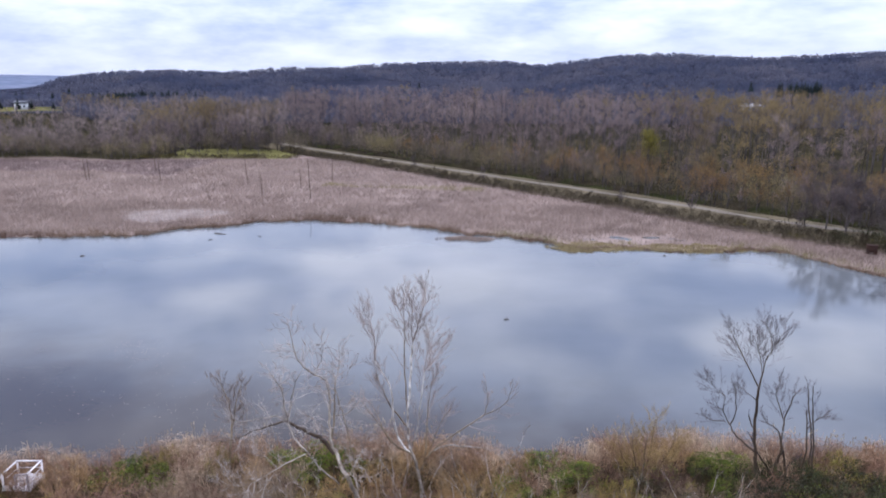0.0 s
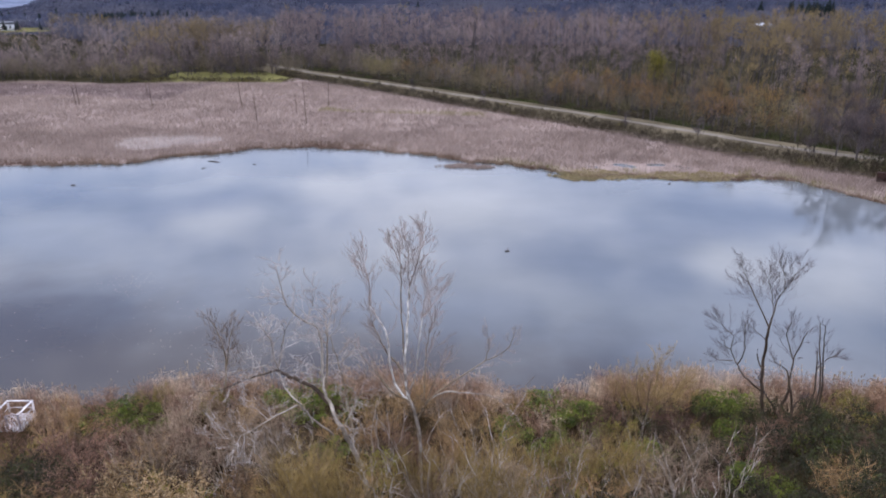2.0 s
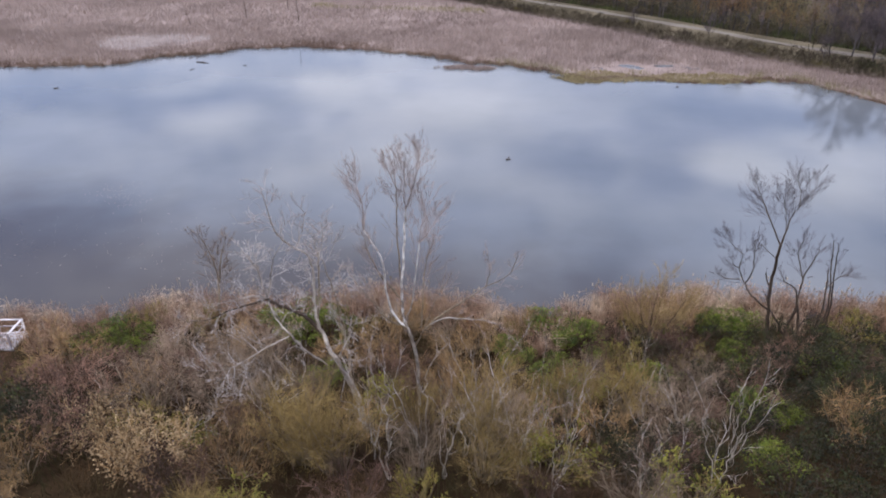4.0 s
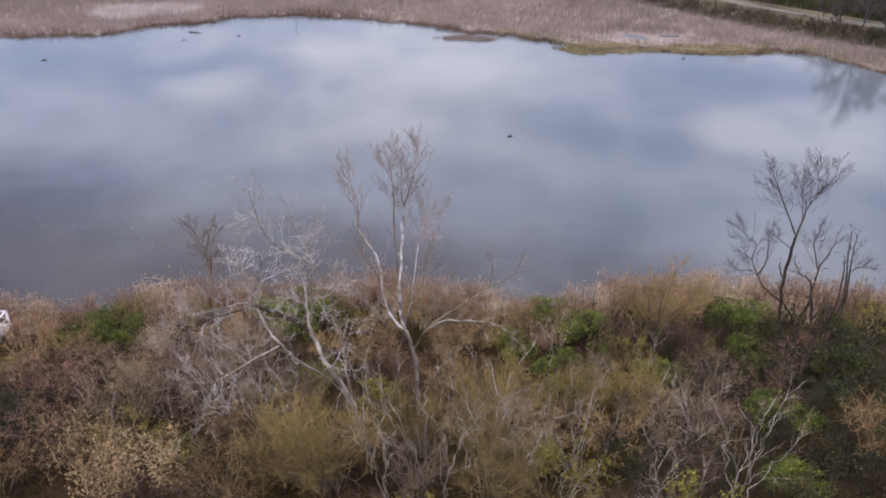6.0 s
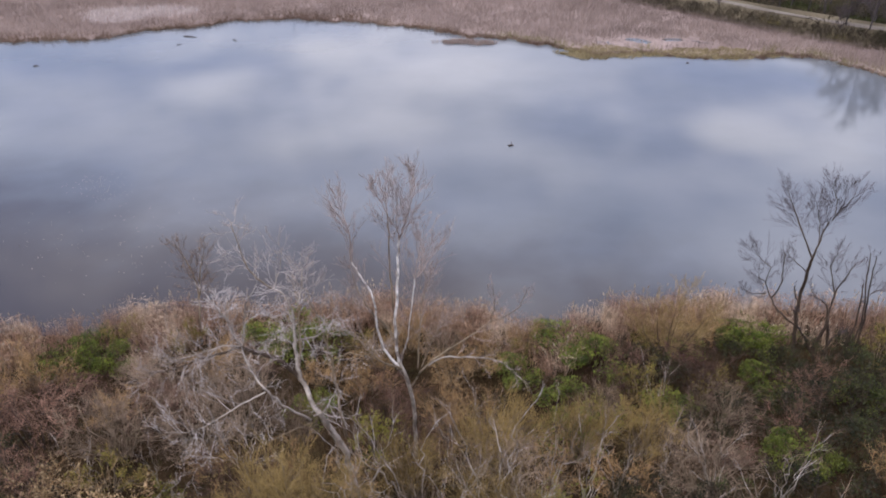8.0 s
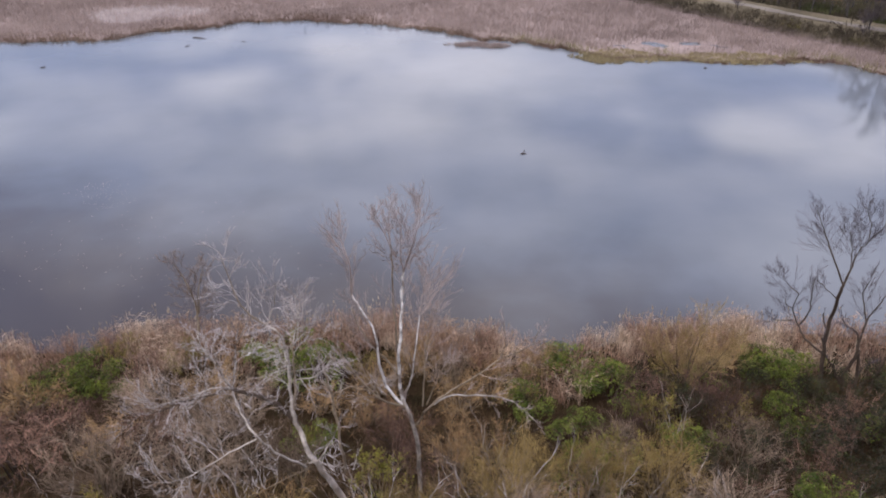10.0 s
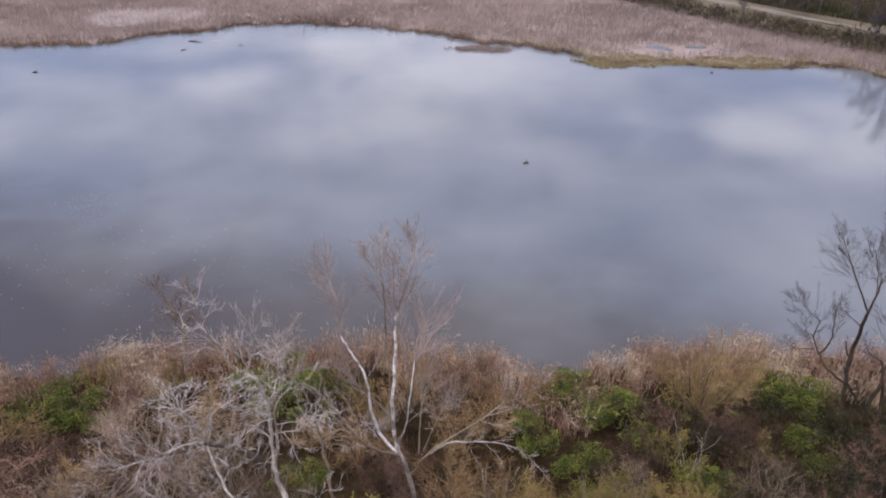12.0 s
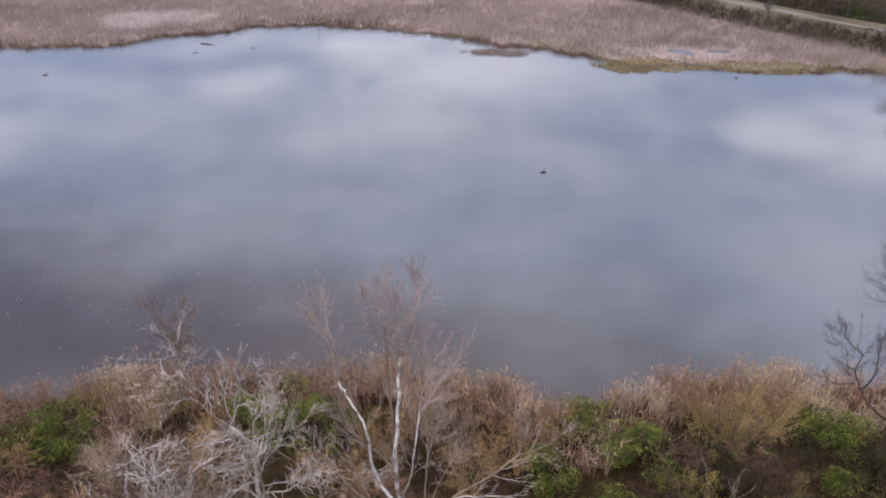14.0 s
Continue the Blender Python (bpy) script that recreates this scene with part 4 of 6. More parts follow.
def crooked_tree():
    t = Tree("crooked_tree", "leaning pale crooked bare tree with a broken dark limb", 12, (-4.2, 27.6, 5.0))
    gnarl = dict(angle=1.0, lift=0.25, width=0.011, r=0.018, fine=8, kink=0.32, dense=1.2)
    t.stem([(-4.1, 27.6, 5.0), (-4.3, 27.5, 7.2), (-4.6, 27.5, 8.6), (-4.95, 27.2, 9.8), (-5.35, 27.2, 10.6), (-5.75, 27.6, 11.2), (-6.05, 28.2, 11.6), (-6.22, 28.7, 12.4), (-6.22, 28.8, 13.5), (-6.4, 29.0, 14.1), (-7.0, 29.4, 14.2)], 0.13, 0.034, 8, 1.7, 0.6, **gnarl)
    t.stem([(-7.0, 29.4, 14.2), (-7.65, 29.5, 14.7), (-7.95, 29.6, 15.3), (-8.1, 29.6, 16.2), (-8.25, 29.6, 16.9)], 0.034, 0.008, 14, 1.3, 0.15, M_BARK, **gnarl)
    t.stem([(-6.05, 28.2, 11.5), (-5.94, 28.4, 12.5), (-5.87, 28.3, 13.5), (-5.8, 28.2, 14.4), (-6.05, 28.8, 15.0)], 0.05, 0.012, 10, 1.6, 0.3, M_BARK, **gnarl)
    t.stem([(-5.8, 28.2, 14.4), (-5.67, 28.6, 15.0), (-5.7, 28.8, 15.8)], 0.028, 0.008, 8, 1.1, 0.1, **gnarl)
    t.stem([(-7.0, 29.4, 14.2), (-6.75, 29.8, 14.8), (-6.5, 29.5, 15.8)], 0.03, 0.008, 9, 1.2, 0.1, **gnarl)
    t.stem([(-5.95, 28.3, 10.8), (-6.55, 28.5, 11.4), (-7.1, 28.8, 11.5), (-7.64, 28.6, 11.9), (-8.05, 28.2, 12.45)], 0.095, 0.072, 4, 1.2, 0.3, bark=M_BARK_DARK, **gnarl)
    t.stem([(-8.05, 28.2, 12.45), (-8.69, 27.9, 12.4), (-9.8, 28.0, 11.9), (-10.5, 27.9, 11.6), (-11.4, 27.5, 11.7)], 0.05, 0.010, 11, 1.5, 0.2, bark=M_BARK_DARK, **gnarl)
    t.stem([(-8.05, 28.2, 12.5), (-8.4, 27.5, 13.0), (-9.0, 26.8, 13.2), (-9.8, 26.2, 13.3)], 0.030, 0.007, 10, 1.5, 0.2, **gnarl)
    t.stem([(-8.0, 28.1, 12.6), (-7.98, 27.5, 13.7), (-7.85, 27.0, 14.5), (-8.2, 28.0, 14.7)], 0.036, 0.010, 8, 1.1, 0.3, **gnarl)
    t.stem([(-7.85, 27.0, 14.5), (-8.18, 27.0, 15.0), (-8.6, 27.3, 15.4)], 0.028, 0.008, 8, 1.1, 0.1, **gnarl)
    t.stem([(-8.1, 28.6, 12.4), (-7.91, 28.6, 13.4), (-7.5, 27.9, 14.5), (-7.1, 28.2, 15.2)], 0.035, 0.008, 9, 1.1, 0.2, **gnarl)
    t.stem([(-5.6, 27.4, 9.8), (-6.4, 26.9, 11.0), (-6.9, 26.8, 11.8), (-7.6, 27.6, 11.9), (-8.0, 28.1, 12.4)], 0.04, 0.03, 7, 1.4, 0.2, **gnarl)
    t.stem([(-6.9, 26.8, 11.6), (-8.0, 26.3, 11.2), (-9.2, 25.9, 10.6), (-10.3, 25.6, 10.7)], 0.030, 0.007, 11, 1.6, 0.2, **gnarl)
    t.stem([(-5.6, 27.5, 9.6), (-6.6, 26.6, 9.7), (-7.8, 26.0, 9.3), (-9.2, 25.6, 9.2), (-10.4, 25.2, 8.6)], 0.018, 0.006, 11, 1.6, 0.2, M_BARK, **gnarl)
    t.stem([(-5.4, 27.2, 10.2), (-5.0, 27.0, 10.6), (-4.5, 26.8, 11.6), (-4.2, 26.6, 12.4)], 0.035, 0.010, 8, 1.3, 0.3, **gnarl)
    t.stem([(-6.2, 28.7, 12.4), (-5.3, 28.7, 12.7), (-4.7, 28.7, 13.4)], 0.03, 0.008, 8, 1.2, 0.2, **gnarl)
    t.finish(M_BARK_PALE, M_TWIG_PALE, M_TWIG_PALE, "pale peeling trunk")
    P = lambda *a: [(x, y, z) for x, z in a]
    y = 33.0
    t = Tree("bank_tree", "slim bare grey tree leaning towards the water", 13, (-5.6, y, 2.9))
    t.limb(P((-5.6, 2.8), (-5.72, 4.0), (-5.91, 6.07), (-6.0, 7.96), (-6.24, 9.1), (-6.65, 10.9), (-7.0, 12.2)), 0.14, 0.015, 0.3, 12, 1.0, 6, 0.4)
    t.limb(P((-6.0, 7.96), (-5.19, 8.53), (-4.37, 8.5), (-3.8, 9.0)), 0.05, 0.012, 0.2, 7, 0.8, 6)
    t.limb(P((-6.1, 8.5), (-6.9, 9.2), (-7.8, 9.9)), 0.04, 0.012, 0.2, 7, 0.8, 6)
    t.finish(M_BARK, M_TWIG_GREY, M_TWIG_PALE)


crooked_tree()


def dark_trees():
    y = 43.2
    P = lambda *a: [(x, y + 0.25 * math.sin(3.1 * x + z), z) for x, z in a]
    t = Tree("forked_tree", "tall dark bare tree with a forked crown by the water", 14, (19.8, y, 0.7))
    top = dict(angle=0.75, lift=0.4, width=0.0065, r=0.009, fine=10)
    t.stem(P((19.8, 0.3), (19.6, 1.6), (19.46, 3.1), (19.24, 5.1), (19.08, 7.2), (19.06, 8.1)), 0.13, 0.075, 0, 0.6, 0.8)
    t.stem(P((19.06, 8.1), (18.39, 9.34), (17.77, 10.5), (17.43, 11.2), (16.88, 12.2)), 0.055, 0.009, 19, 1.6, 0.2, **top)
    t.stem(P((19.06, 8.1), (19.21, 8.97), (19.48, 9.75), (19.76, 10.6), (20.04, 11.5), (20.5, 12.2)), 0.058, 0.009, 19, 1.6, 0.25, **top)
    t.stem(P((19.21, 8.97), (19.07, 9.93), (18.75, 10.9), (18.47, 11.6)), 0.026, 0.007, 12, 1.5, 0.2, **top)
    t.stem(P((19.76, 10.6), (19.56, 11.6), (19.12, 12.5)), 0.026, 0.007, 12, 1.4, 0.15, **top)
    t.stem(P((19.27, 4.9), (18.95, 5.4), (18.8, 6.0)), 0.05, 0.03, 1, 0.5, 0.5)
    t.stem(P((19.08, 7.1), (18.6, 7.5), (18.0, 8.0)), 0.028, 0.008, 5, 0.9, 0.3, **top)
    t.stem(P((19.31, 3.4), (18.39, 4.2), (17.8, 4.84), (17.52, 5.3), (17.06, 6.3), (16.98, 7.5)), 0.07, 0.016, 7, 1.2, 0.55, **top)
    t.stem(P((17.52, 5.3), (17.74, 6.35), (17.61, 7.5), (17.65, 8.3)), 0.045, 0.010, 9, 1.1, 0.3, **top)
    t.stem(P((17.24, 5.5), (16.21, 5.7), (15.5, 6.2)), 0.035, 0.010, 5, 0.9, 0.3, **top)
    t.stem(P((17.08, 6.25), (16.7, 6.5), (16.49, 6.9)), 0.03, 0.010, 5, 0.9, 0.2, **top)
    t.stem(P((16.99, 7.4), (16.36, 7.9), (15.78, 8.6)), 0.024, 0.006, 10, 1.2, 0.15, **top)
    t.finish(M_BARK_DARK, M_TWIG_ROAD, M_TWIG_ROAD)
    y = 43.0
    t = Tree("twisted_tree", "dark twisted multi-stemmed bare tree beside the water", 15, (21.3, y, 0.6))
    t.stem(P((21.3, 0.2), (20.74, 1.6), (20.65, 2.7), (20.89, 3.75), (20.87, 4.4)), 0.12, 0.075, 0, 0.6, 0.7)
    t.stem(P((21.25, 0.2), (20.6, 1.6), (19.96, 2.7), (19.4, 3.5), (18.9, 4.6)), 0.10, 0.03, 4, 0.9, 0.6, **top)
    t.stem(P((21.5, 0.3), (21.23, 2.7), (20.87, 4.4)), 0.10, 0.07, 0, 0.6, 0.7)
    t.stem(P((20.87, 4.38), (20.52, 5.2), (19.8, 5.7), (19.49, 6.1)), 0.055, 0.015, 6, 1.0, 0.4, **top)
    t.stem(P((20.87, 4.38), (21.06, 5.2), (21.04, 6.0), (21.2, 7.2), (21.32, 8.0)), 0.065, 0.016, 9, 1.2, 0.35, **top)
    t.stem(P((21.07, 5.6), (20.59, 6.8), (20.33, 7.6), (20.45, 8.4)), 0.042, 0.012, 11, 1.2, 0.3, **top)
    t.stem(P((21.3, 2.2), (21.72, 2.64), (22.06, 3.0)), 0.06, 0.025, 3, 0.7, 0.5, **top)
    t.finish(M_BARK_DARK, M_TWIG_ROAD, M_TWIG_ROAD)
    t = Tree("shore_snag", "group of upright dark dead stems at the cattail edge", 18, (22.6, y, 0.5))
    t.stem(P((22.5, 0.2), (22.44, 3.8), (22.38, 5.2), (22.35, 6.5)), 0.065, 0.03, 3, 0.6, 0.6, **top)
    t.stem(P((22.9, 0.2), (22.83, 4.0), (22.53, 6.4), (22.26, 8.4)), 0.065, 0.022, 4, 0.7, 0.6, **top)
    t.stem(P((23.1, 0.2), (23.05, 4.0), (22.81, 6.4), (22.57, 8.2)), 0.065, 0.022, 5, 0.8, 0.6, **top)
    t.stem(P((22.36, 5.3), (23.16, 5.9), (23.65, 6.3)), 0.035, 0.012, 7, 1.1, 0.3, **top)
    t.finish(M_BARK_DARK, M_TWIG_ROAD, M_TWIG_ROAD)
    y = 44.5
    t = Tree("shore_snag", "grey-brown dead snag at the cattail edge", 16, (-16.9, y, 0.4), 0.85)
    haze = dict(angle=0.9, lift=0.3, width=0.016, r=0.014, fine=9)
    t.stem(P((-17.0, 0.2), (-16.98, 1.7), (-16.84, 3.9), (-16.97, 5.7), (-17.6, 7.2)), 0.10, 0.02, 18, 1.6, 0.2, **haze)
    t.stem(P((-16.84, 3.5), (-16.31, 5.3), (-15.98, 7.0)), 0.06, 0.015, 14, 1.4, 0.2, **haze)
    t.finish(M_BARK, M_TWIG_MAUVE, M_TWIG_GREY)
    y = 42.6
    t = Tree("willow_tree", "small spreading willow with yellowish shoots at the shore", 17, (11.8, y, 0.7), 0.85)
    shoots = dict(angle=0.75, lift=0.35, width=0.013, r=0.012, fine=10)
    for a, h in ((-1.9, 4.4), (-1.1, 5.4), (-0.3, 6.0), (0.6, 6.3), (1.5, 5.6), (2.4, 4.6)):
        t.stem([(11.8 + 0.1 * a, y, 0.5), (11.9 + 0.35 * a, y + 0.3 * math.sin(3 * a), 1.9), (12.0 + 0.75 * a, y + 0.6 * math.sin(3 * a), 0.62 * h), (12.1 + 1.0 * a, y + 0.8 * math.sin(3 * a), 0.88 * h)], 0.06, 0.008, 14, 1.7, 0.25, **shoots)
    t.finish(M_BARK_DARK, M_TWIG_SHORE, M_TWIG_SHORE)


dark_trees()


# ---- shrubs on the bank ----
def shrub(name, label, seed, h, rad, stems, l1, l2, upright, tw, bark, twig, leaf=None, leaves=0, leaf_size=0.07, low=0.25, lobes=0, group="shrubs on the bank"):
    rng = np.random.default_rng(seed)
    root = new(name)
    tagged(root, label, "shrub", group)
    gb, gt, gl = Geo(), Geo(), Geo()
    a = rng.uniform(0, 2 * np.pi, stems)
    reach = rad * np.sqrt(rng.uniform(0.02, 1, stems))
    out = np.stack([np.cos(a) * reach, np.sin(a) * reach, np.zeros(stems)], 1)
    top = h * rng.uniform(0.75, 1.05, stems) * np.sqrt(1 - 0.72 * (reach / rad) ** 2) * (1 + 0.14 * np.sin(3 * a + seed))
    lines = []
    for k in range(stems):
        t = np.linspace(0, 1, 5)[:, None]
        p = out[k] * 0.22 + out[k] * 0.78 * t ** 1.25 + np.array([0, 0, top[k]]) * t ** 0.85
        p[1:] += rng.normal(size=(4, 3)) * 0.06 * h
        p[0, 2] = -0.25
        lines.append(p)
        gb.tube(p, 0.012 + 0.007 * h, 0.007, 3)
    lines = np.array(lines)
    n = stems * l1
    k = np.repeat(np.arange(stems), l1)
    s = (low + (1 - low) * rng.uniform(0, 1, n) ** 0.6) * 4
    i = np.minimum(s.astype(int), 3)
    base = lines[k, i] + (lines[k, i + 1] - lines[k, i]) * (s - i)[:, None]
    d = unit(unit(lines[k, i + 1] - lines[k, i]) * upright + rng.normal(size=(n, 3)) * 0.75 + (0, 0, 0.3 * upright))
    ln = h * rng.uniform(0.10, 0.30, n)
    gt.ribbons(base, d, ln, tw * 1.5, rng)
    kk = np.repeat(np.arange(n), l2)
    t2 = rng.uniform(0.15, 0.95, n * l2)
    b2 = base[kk] + d[kk] * (ln[kk] * t2)[:, None]
    d2 = unit(d[kk] * (0.6 + upright * 0.5) + rng.normal(size=(n * l2, 3)) * 0.7)
    l2n = ln[kk] * rng.uniform(0.4, 0.9, n * l2)
    gt.ribbons(b2, d2, l2n, tw, rng)
    tagged(part("bough", gb, bark, root), kind="stuff")
    tagged(part("crown", gt, twig, root), kind="stuff")
    if leaves:
        c = rng.integers(0, len(b2), leaves)
        p = b2[c] + d2[c] * (l2n[c] * rng.uniform(0.2, 1.1, leaves))[:, None]
        if lobes:
            # foliage gathered in rounded lobes at the ends of the stems
            top_ends = lines[rng.choice(stems, lobes), 4]
            dome = unit(rng.normal(size=(leaves, 3)) + (0, 0, 0.45))
            p2 = top_ends[rng.integers(0, lobes, leaves)] + dome * (0.24 * h * rng.uniform(0.75, 1.1, (leaves, 1))) * (1.25, 1.25, 0.8) - (0, 0, 0.16 * h)
            p = np.where(rng.uniform(size=(leaves, 1)) < 0.62, p2, p)
            p[:, 2] = np.maximum(p[:, 2], 0.05)
        gl.leaves(p, leaf_size, rng)
        tagged(part("foliage", gl, leaf, root), kind="stuff")
    return root


KINDS = {
    "A": dict(name="bare_shrub", label="bare grey twiggy shrub on the bank", h=3.0, rad=1.9, stems=26, l1=14, l2=6, upright=0.9, tw=0.010, bark=M_BARK, twig=M_TWIG_GREY),
    "M": dict(name="brown_shrub", label="dark brown leafless shrub on the bank", h=2.3, rad=1.8, stems=24, l1=13, l2=6, upright=0.6, tw=0.011, bark=M_BARK_DARK, twig=M_TWIG_MAUVE),
    "B": dict(name="willow_shrub", label="dense ochre willow shrub with upright shoots", h=3.6, rad=1.8, stems=40, l1=16, l2=6, upright=1.4, tw=0.010, bark=M_BARK, twig=M_TWIG_WILLOW),
    "E": dict(name="rusty_shrub", label="rusty brown brushy shrub on the bank", h=2.0, rad=1.7, stems=28, l1=13, l2=5, upright=0.9, tw=0.014, bark=M_BARK, twig=M_TWIG_RUST),
    "C": dict(name="green_shrub", label="low green leafy shrub on the bank", h=1.7, rad=1.6, stems=18, l1=8, l2=4, upright=0.4, tw=0.012, bark=M_BARK_DARK, twig=M_TWIG_MAUVE, leaf=M_LEAF_GREEN, leaves=3400, leaf_size=0.052, low=0.4, lobes=13),
    "Y": dict(name="budding_shrub", label="yellow-green budding shrub on the bank", h=1.7, rad=1.6, stems=20, l1=10, l2=5, upright=0.8, tw=0.012, bark=M_BARK, twig=M_TWIG_WILLOW, leaf=M_LEAF_YELLOW, leaves=1300, leaf_size=0.06, low=0.3),
    "D": dict(name="tan_shrub", label="shrub with dry tan leaves on the bank", h=2.8, rad=1.9, stems=20, l1=10, l2=5, upright=0.7, tw=0.013, bark=M_BARK_DARK, twig=M_TWIG_RUST, leaf=M_LEAF_TAN, leaves=3600, leaf_size=0.044, low=0.3),
    "O": dict(name="olive_shrub", label="low olive-green shrub on the bank", h=1.5, rad=1.7, stems=22, l1=11, l2=5, upright=0.7, tw=0.013, bark=M_BARK, twig=M_TWIG_WILLOW, leaf=M_LEAF_OLIVE, leaves=1100, leaf_size=0.05, low=0.3),
    "K": dict(name="thicket", label="dense dark green thicket on the bank, blackened like shaded gaps", h=1.9, rad=1.7, stems=16, l1=7, l2=4, upright=0.5, tw=0.013, bark=M_BARK_DARK, twig=M_BARK_DARK, leaf=M_LEAF_DARK_SHADE, leaves=1700, leaf_size=0.052, low=0.2, lobes=16),
    "R": dict(name="roadside_brush", label="low dark brush on the causeway slope", h=2.0, rad=2.2, stems=8, l1=7, l2=2, upright=0.6, tw=0.085, bark=M_BARK_DARK, twig=M_BRUSH, group="brush along the causeway"),
    "G": dict(name="green_brush", label="low green brush on the causeway slope", h=1.7, rad=2.2, stems=10, l1=6, l2=2, upright=0.6, tw=0.085, bark=M_BARK_DARK, twig=M_BRUSH, leaf=M_LEAF_OLIVE, leaves=150, leaf_size=0.12, group="brush along the causeway"),
}
STOCK = {}


def plant(kind, x, y, width, rng, tall=1.0, z=None):
    """Sets a shrub of that kind on the ground, as wide as given."""
    v = int(rng.integers(0, 3))
    spin = rng.uniform(0, 360)
    s = width / (2 * KINDS[kind]["rad"])
    m = pose(x, y, float(height(x, y)) if z is None else z, 0, 0, spin) @ Matrix.Diagonal((s, s, tall * (0.5 + 0.5 * s), 1))
    if (kind, v) in STOCK:
        return again(STOCK[kind, v], m)
    ob = shrub(seed=100 + 10 * ord(kind) + v, **KINDS[kind])
    STOCK[kind, v] = ob
    ob.matrix_basis = m
    return ob


# some of the K thickets fill shaded gaps between the other shrubs
SHRUBS = """E -24.5 38.4 5.6 C -23.8 41.8 4.6 C -20.9 40.0 3.6 O -21.6 43.6 3.4 M -19.2 41.0 4.7 A -16.2 37.5 5.7 M -20.1 35.6 3.8 M -20.1 31.8 5.9
A -15.5 30.5 4.8 A -12.2 31.8 5.0 A -10.4 33.4 4.2 M -15.1 33.8 4.6 D -13.5 24.0 3.6 Y -10.9 25.4 1.8 B -6.0 23.9 3.6 B -4.6 23.2 3.4 C -11.4 43.0 4.6 C -9.1 42.2 3.6
C -7.6 35.0 2.4 Y -7.8 35.2 1.6 E -5.6 37.8 3.7 E -1.2 35.6 3.8 A -11.9 37.0 4.8 C 6.2 43.4 5.0 C 7.8 41.6 3.8 C 2.9 40.0 3.4 C 5.4 37.2 3.2 C 5.0 34.4 3.8
C 18.4 44.8 4.2 C 16.2 44.4 2.0 M 12.6 38.6 4.2 C 16.2 38.6 3.4 K 16.7 34.2 4.4 C 13.6 30.0 2.6 K 20.1 36.5 4.2 O 24.6 42.8 4.6 D 23.0 31.0 3.6 M 16.9 36.6 3.4 Y 7.2 35.0 3.4 B 5.2 32.2 3.2 Y 5.4 35.2 2.4 B 8.2 32.6 3.4 E 6.4 28.8 3.2 E 4.0 29.6 3.4
O 9.4 38.4 3.8 A 12.6 35.0 3.4 A 9.8 28.6 5.0 A 1.8 28.6 4.2 B 1.7 31.0 3.6 K 13.3 26.8 3.6 E 16.8 27.6 3.6 K 7.2 28.4 2.6 M 8.2 24.4 3.0 C 14.6 31.0 3.0 C 20.6 37.4 2.6 C 11.4 23.2 2.2 K -19.1 26.6 3.6 K -21.0 29.0 3.8 K -19.6 28.2 3.2 K -22.6 30.8 3.4 K -17.4 27.6 2.4 E 1.3 35.6 3.6 E -0.8 39.6 3.8 E 0.9 41.4 4.2 E 3.8 44.0 3.0 M 9.2 40.8 3.4 M 7.8 38.0 3.4
O 2.5 42.1 3.4 E -3.7 43.4 4.0 O -6.7 43.2 2.4 O -13.0 44.0 2.8 A 6.8 35.4 2.8 K 22.4 39.6 3.2 K 21.2 33.6 3.0 M 19.4 39.0 3.0 O -17.4 43.1 3.4 C 10.9 36.6 2.8 M 14.6 32.6 3.0
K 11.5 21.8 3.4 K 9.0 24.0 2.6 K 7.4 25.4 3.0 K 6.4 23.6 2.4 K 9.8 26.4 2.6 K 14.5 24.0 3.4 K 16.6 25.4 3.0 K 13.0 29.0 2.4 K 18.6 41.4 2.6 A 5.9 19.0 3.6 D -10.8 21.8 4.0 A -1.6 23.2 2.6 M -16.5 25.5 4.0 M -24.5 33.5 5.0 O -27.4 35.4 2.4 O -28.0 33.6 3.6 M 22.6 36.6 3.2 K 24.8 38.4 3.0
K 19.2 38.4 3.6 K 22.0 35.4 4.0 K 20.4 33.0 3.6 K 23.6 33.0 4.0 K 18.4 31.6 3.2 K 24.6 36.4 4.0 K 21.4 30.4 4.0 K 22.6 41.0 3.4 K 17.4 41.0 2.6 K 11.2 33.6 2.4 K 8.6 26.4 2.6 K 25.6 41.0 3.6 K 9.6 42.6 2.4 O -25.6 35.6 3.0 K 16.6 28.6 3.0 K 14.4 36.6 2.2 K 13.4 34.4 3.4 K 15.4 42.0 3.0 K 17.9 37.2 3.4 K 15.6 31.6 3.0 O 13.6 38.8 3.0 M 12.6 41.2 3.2"""


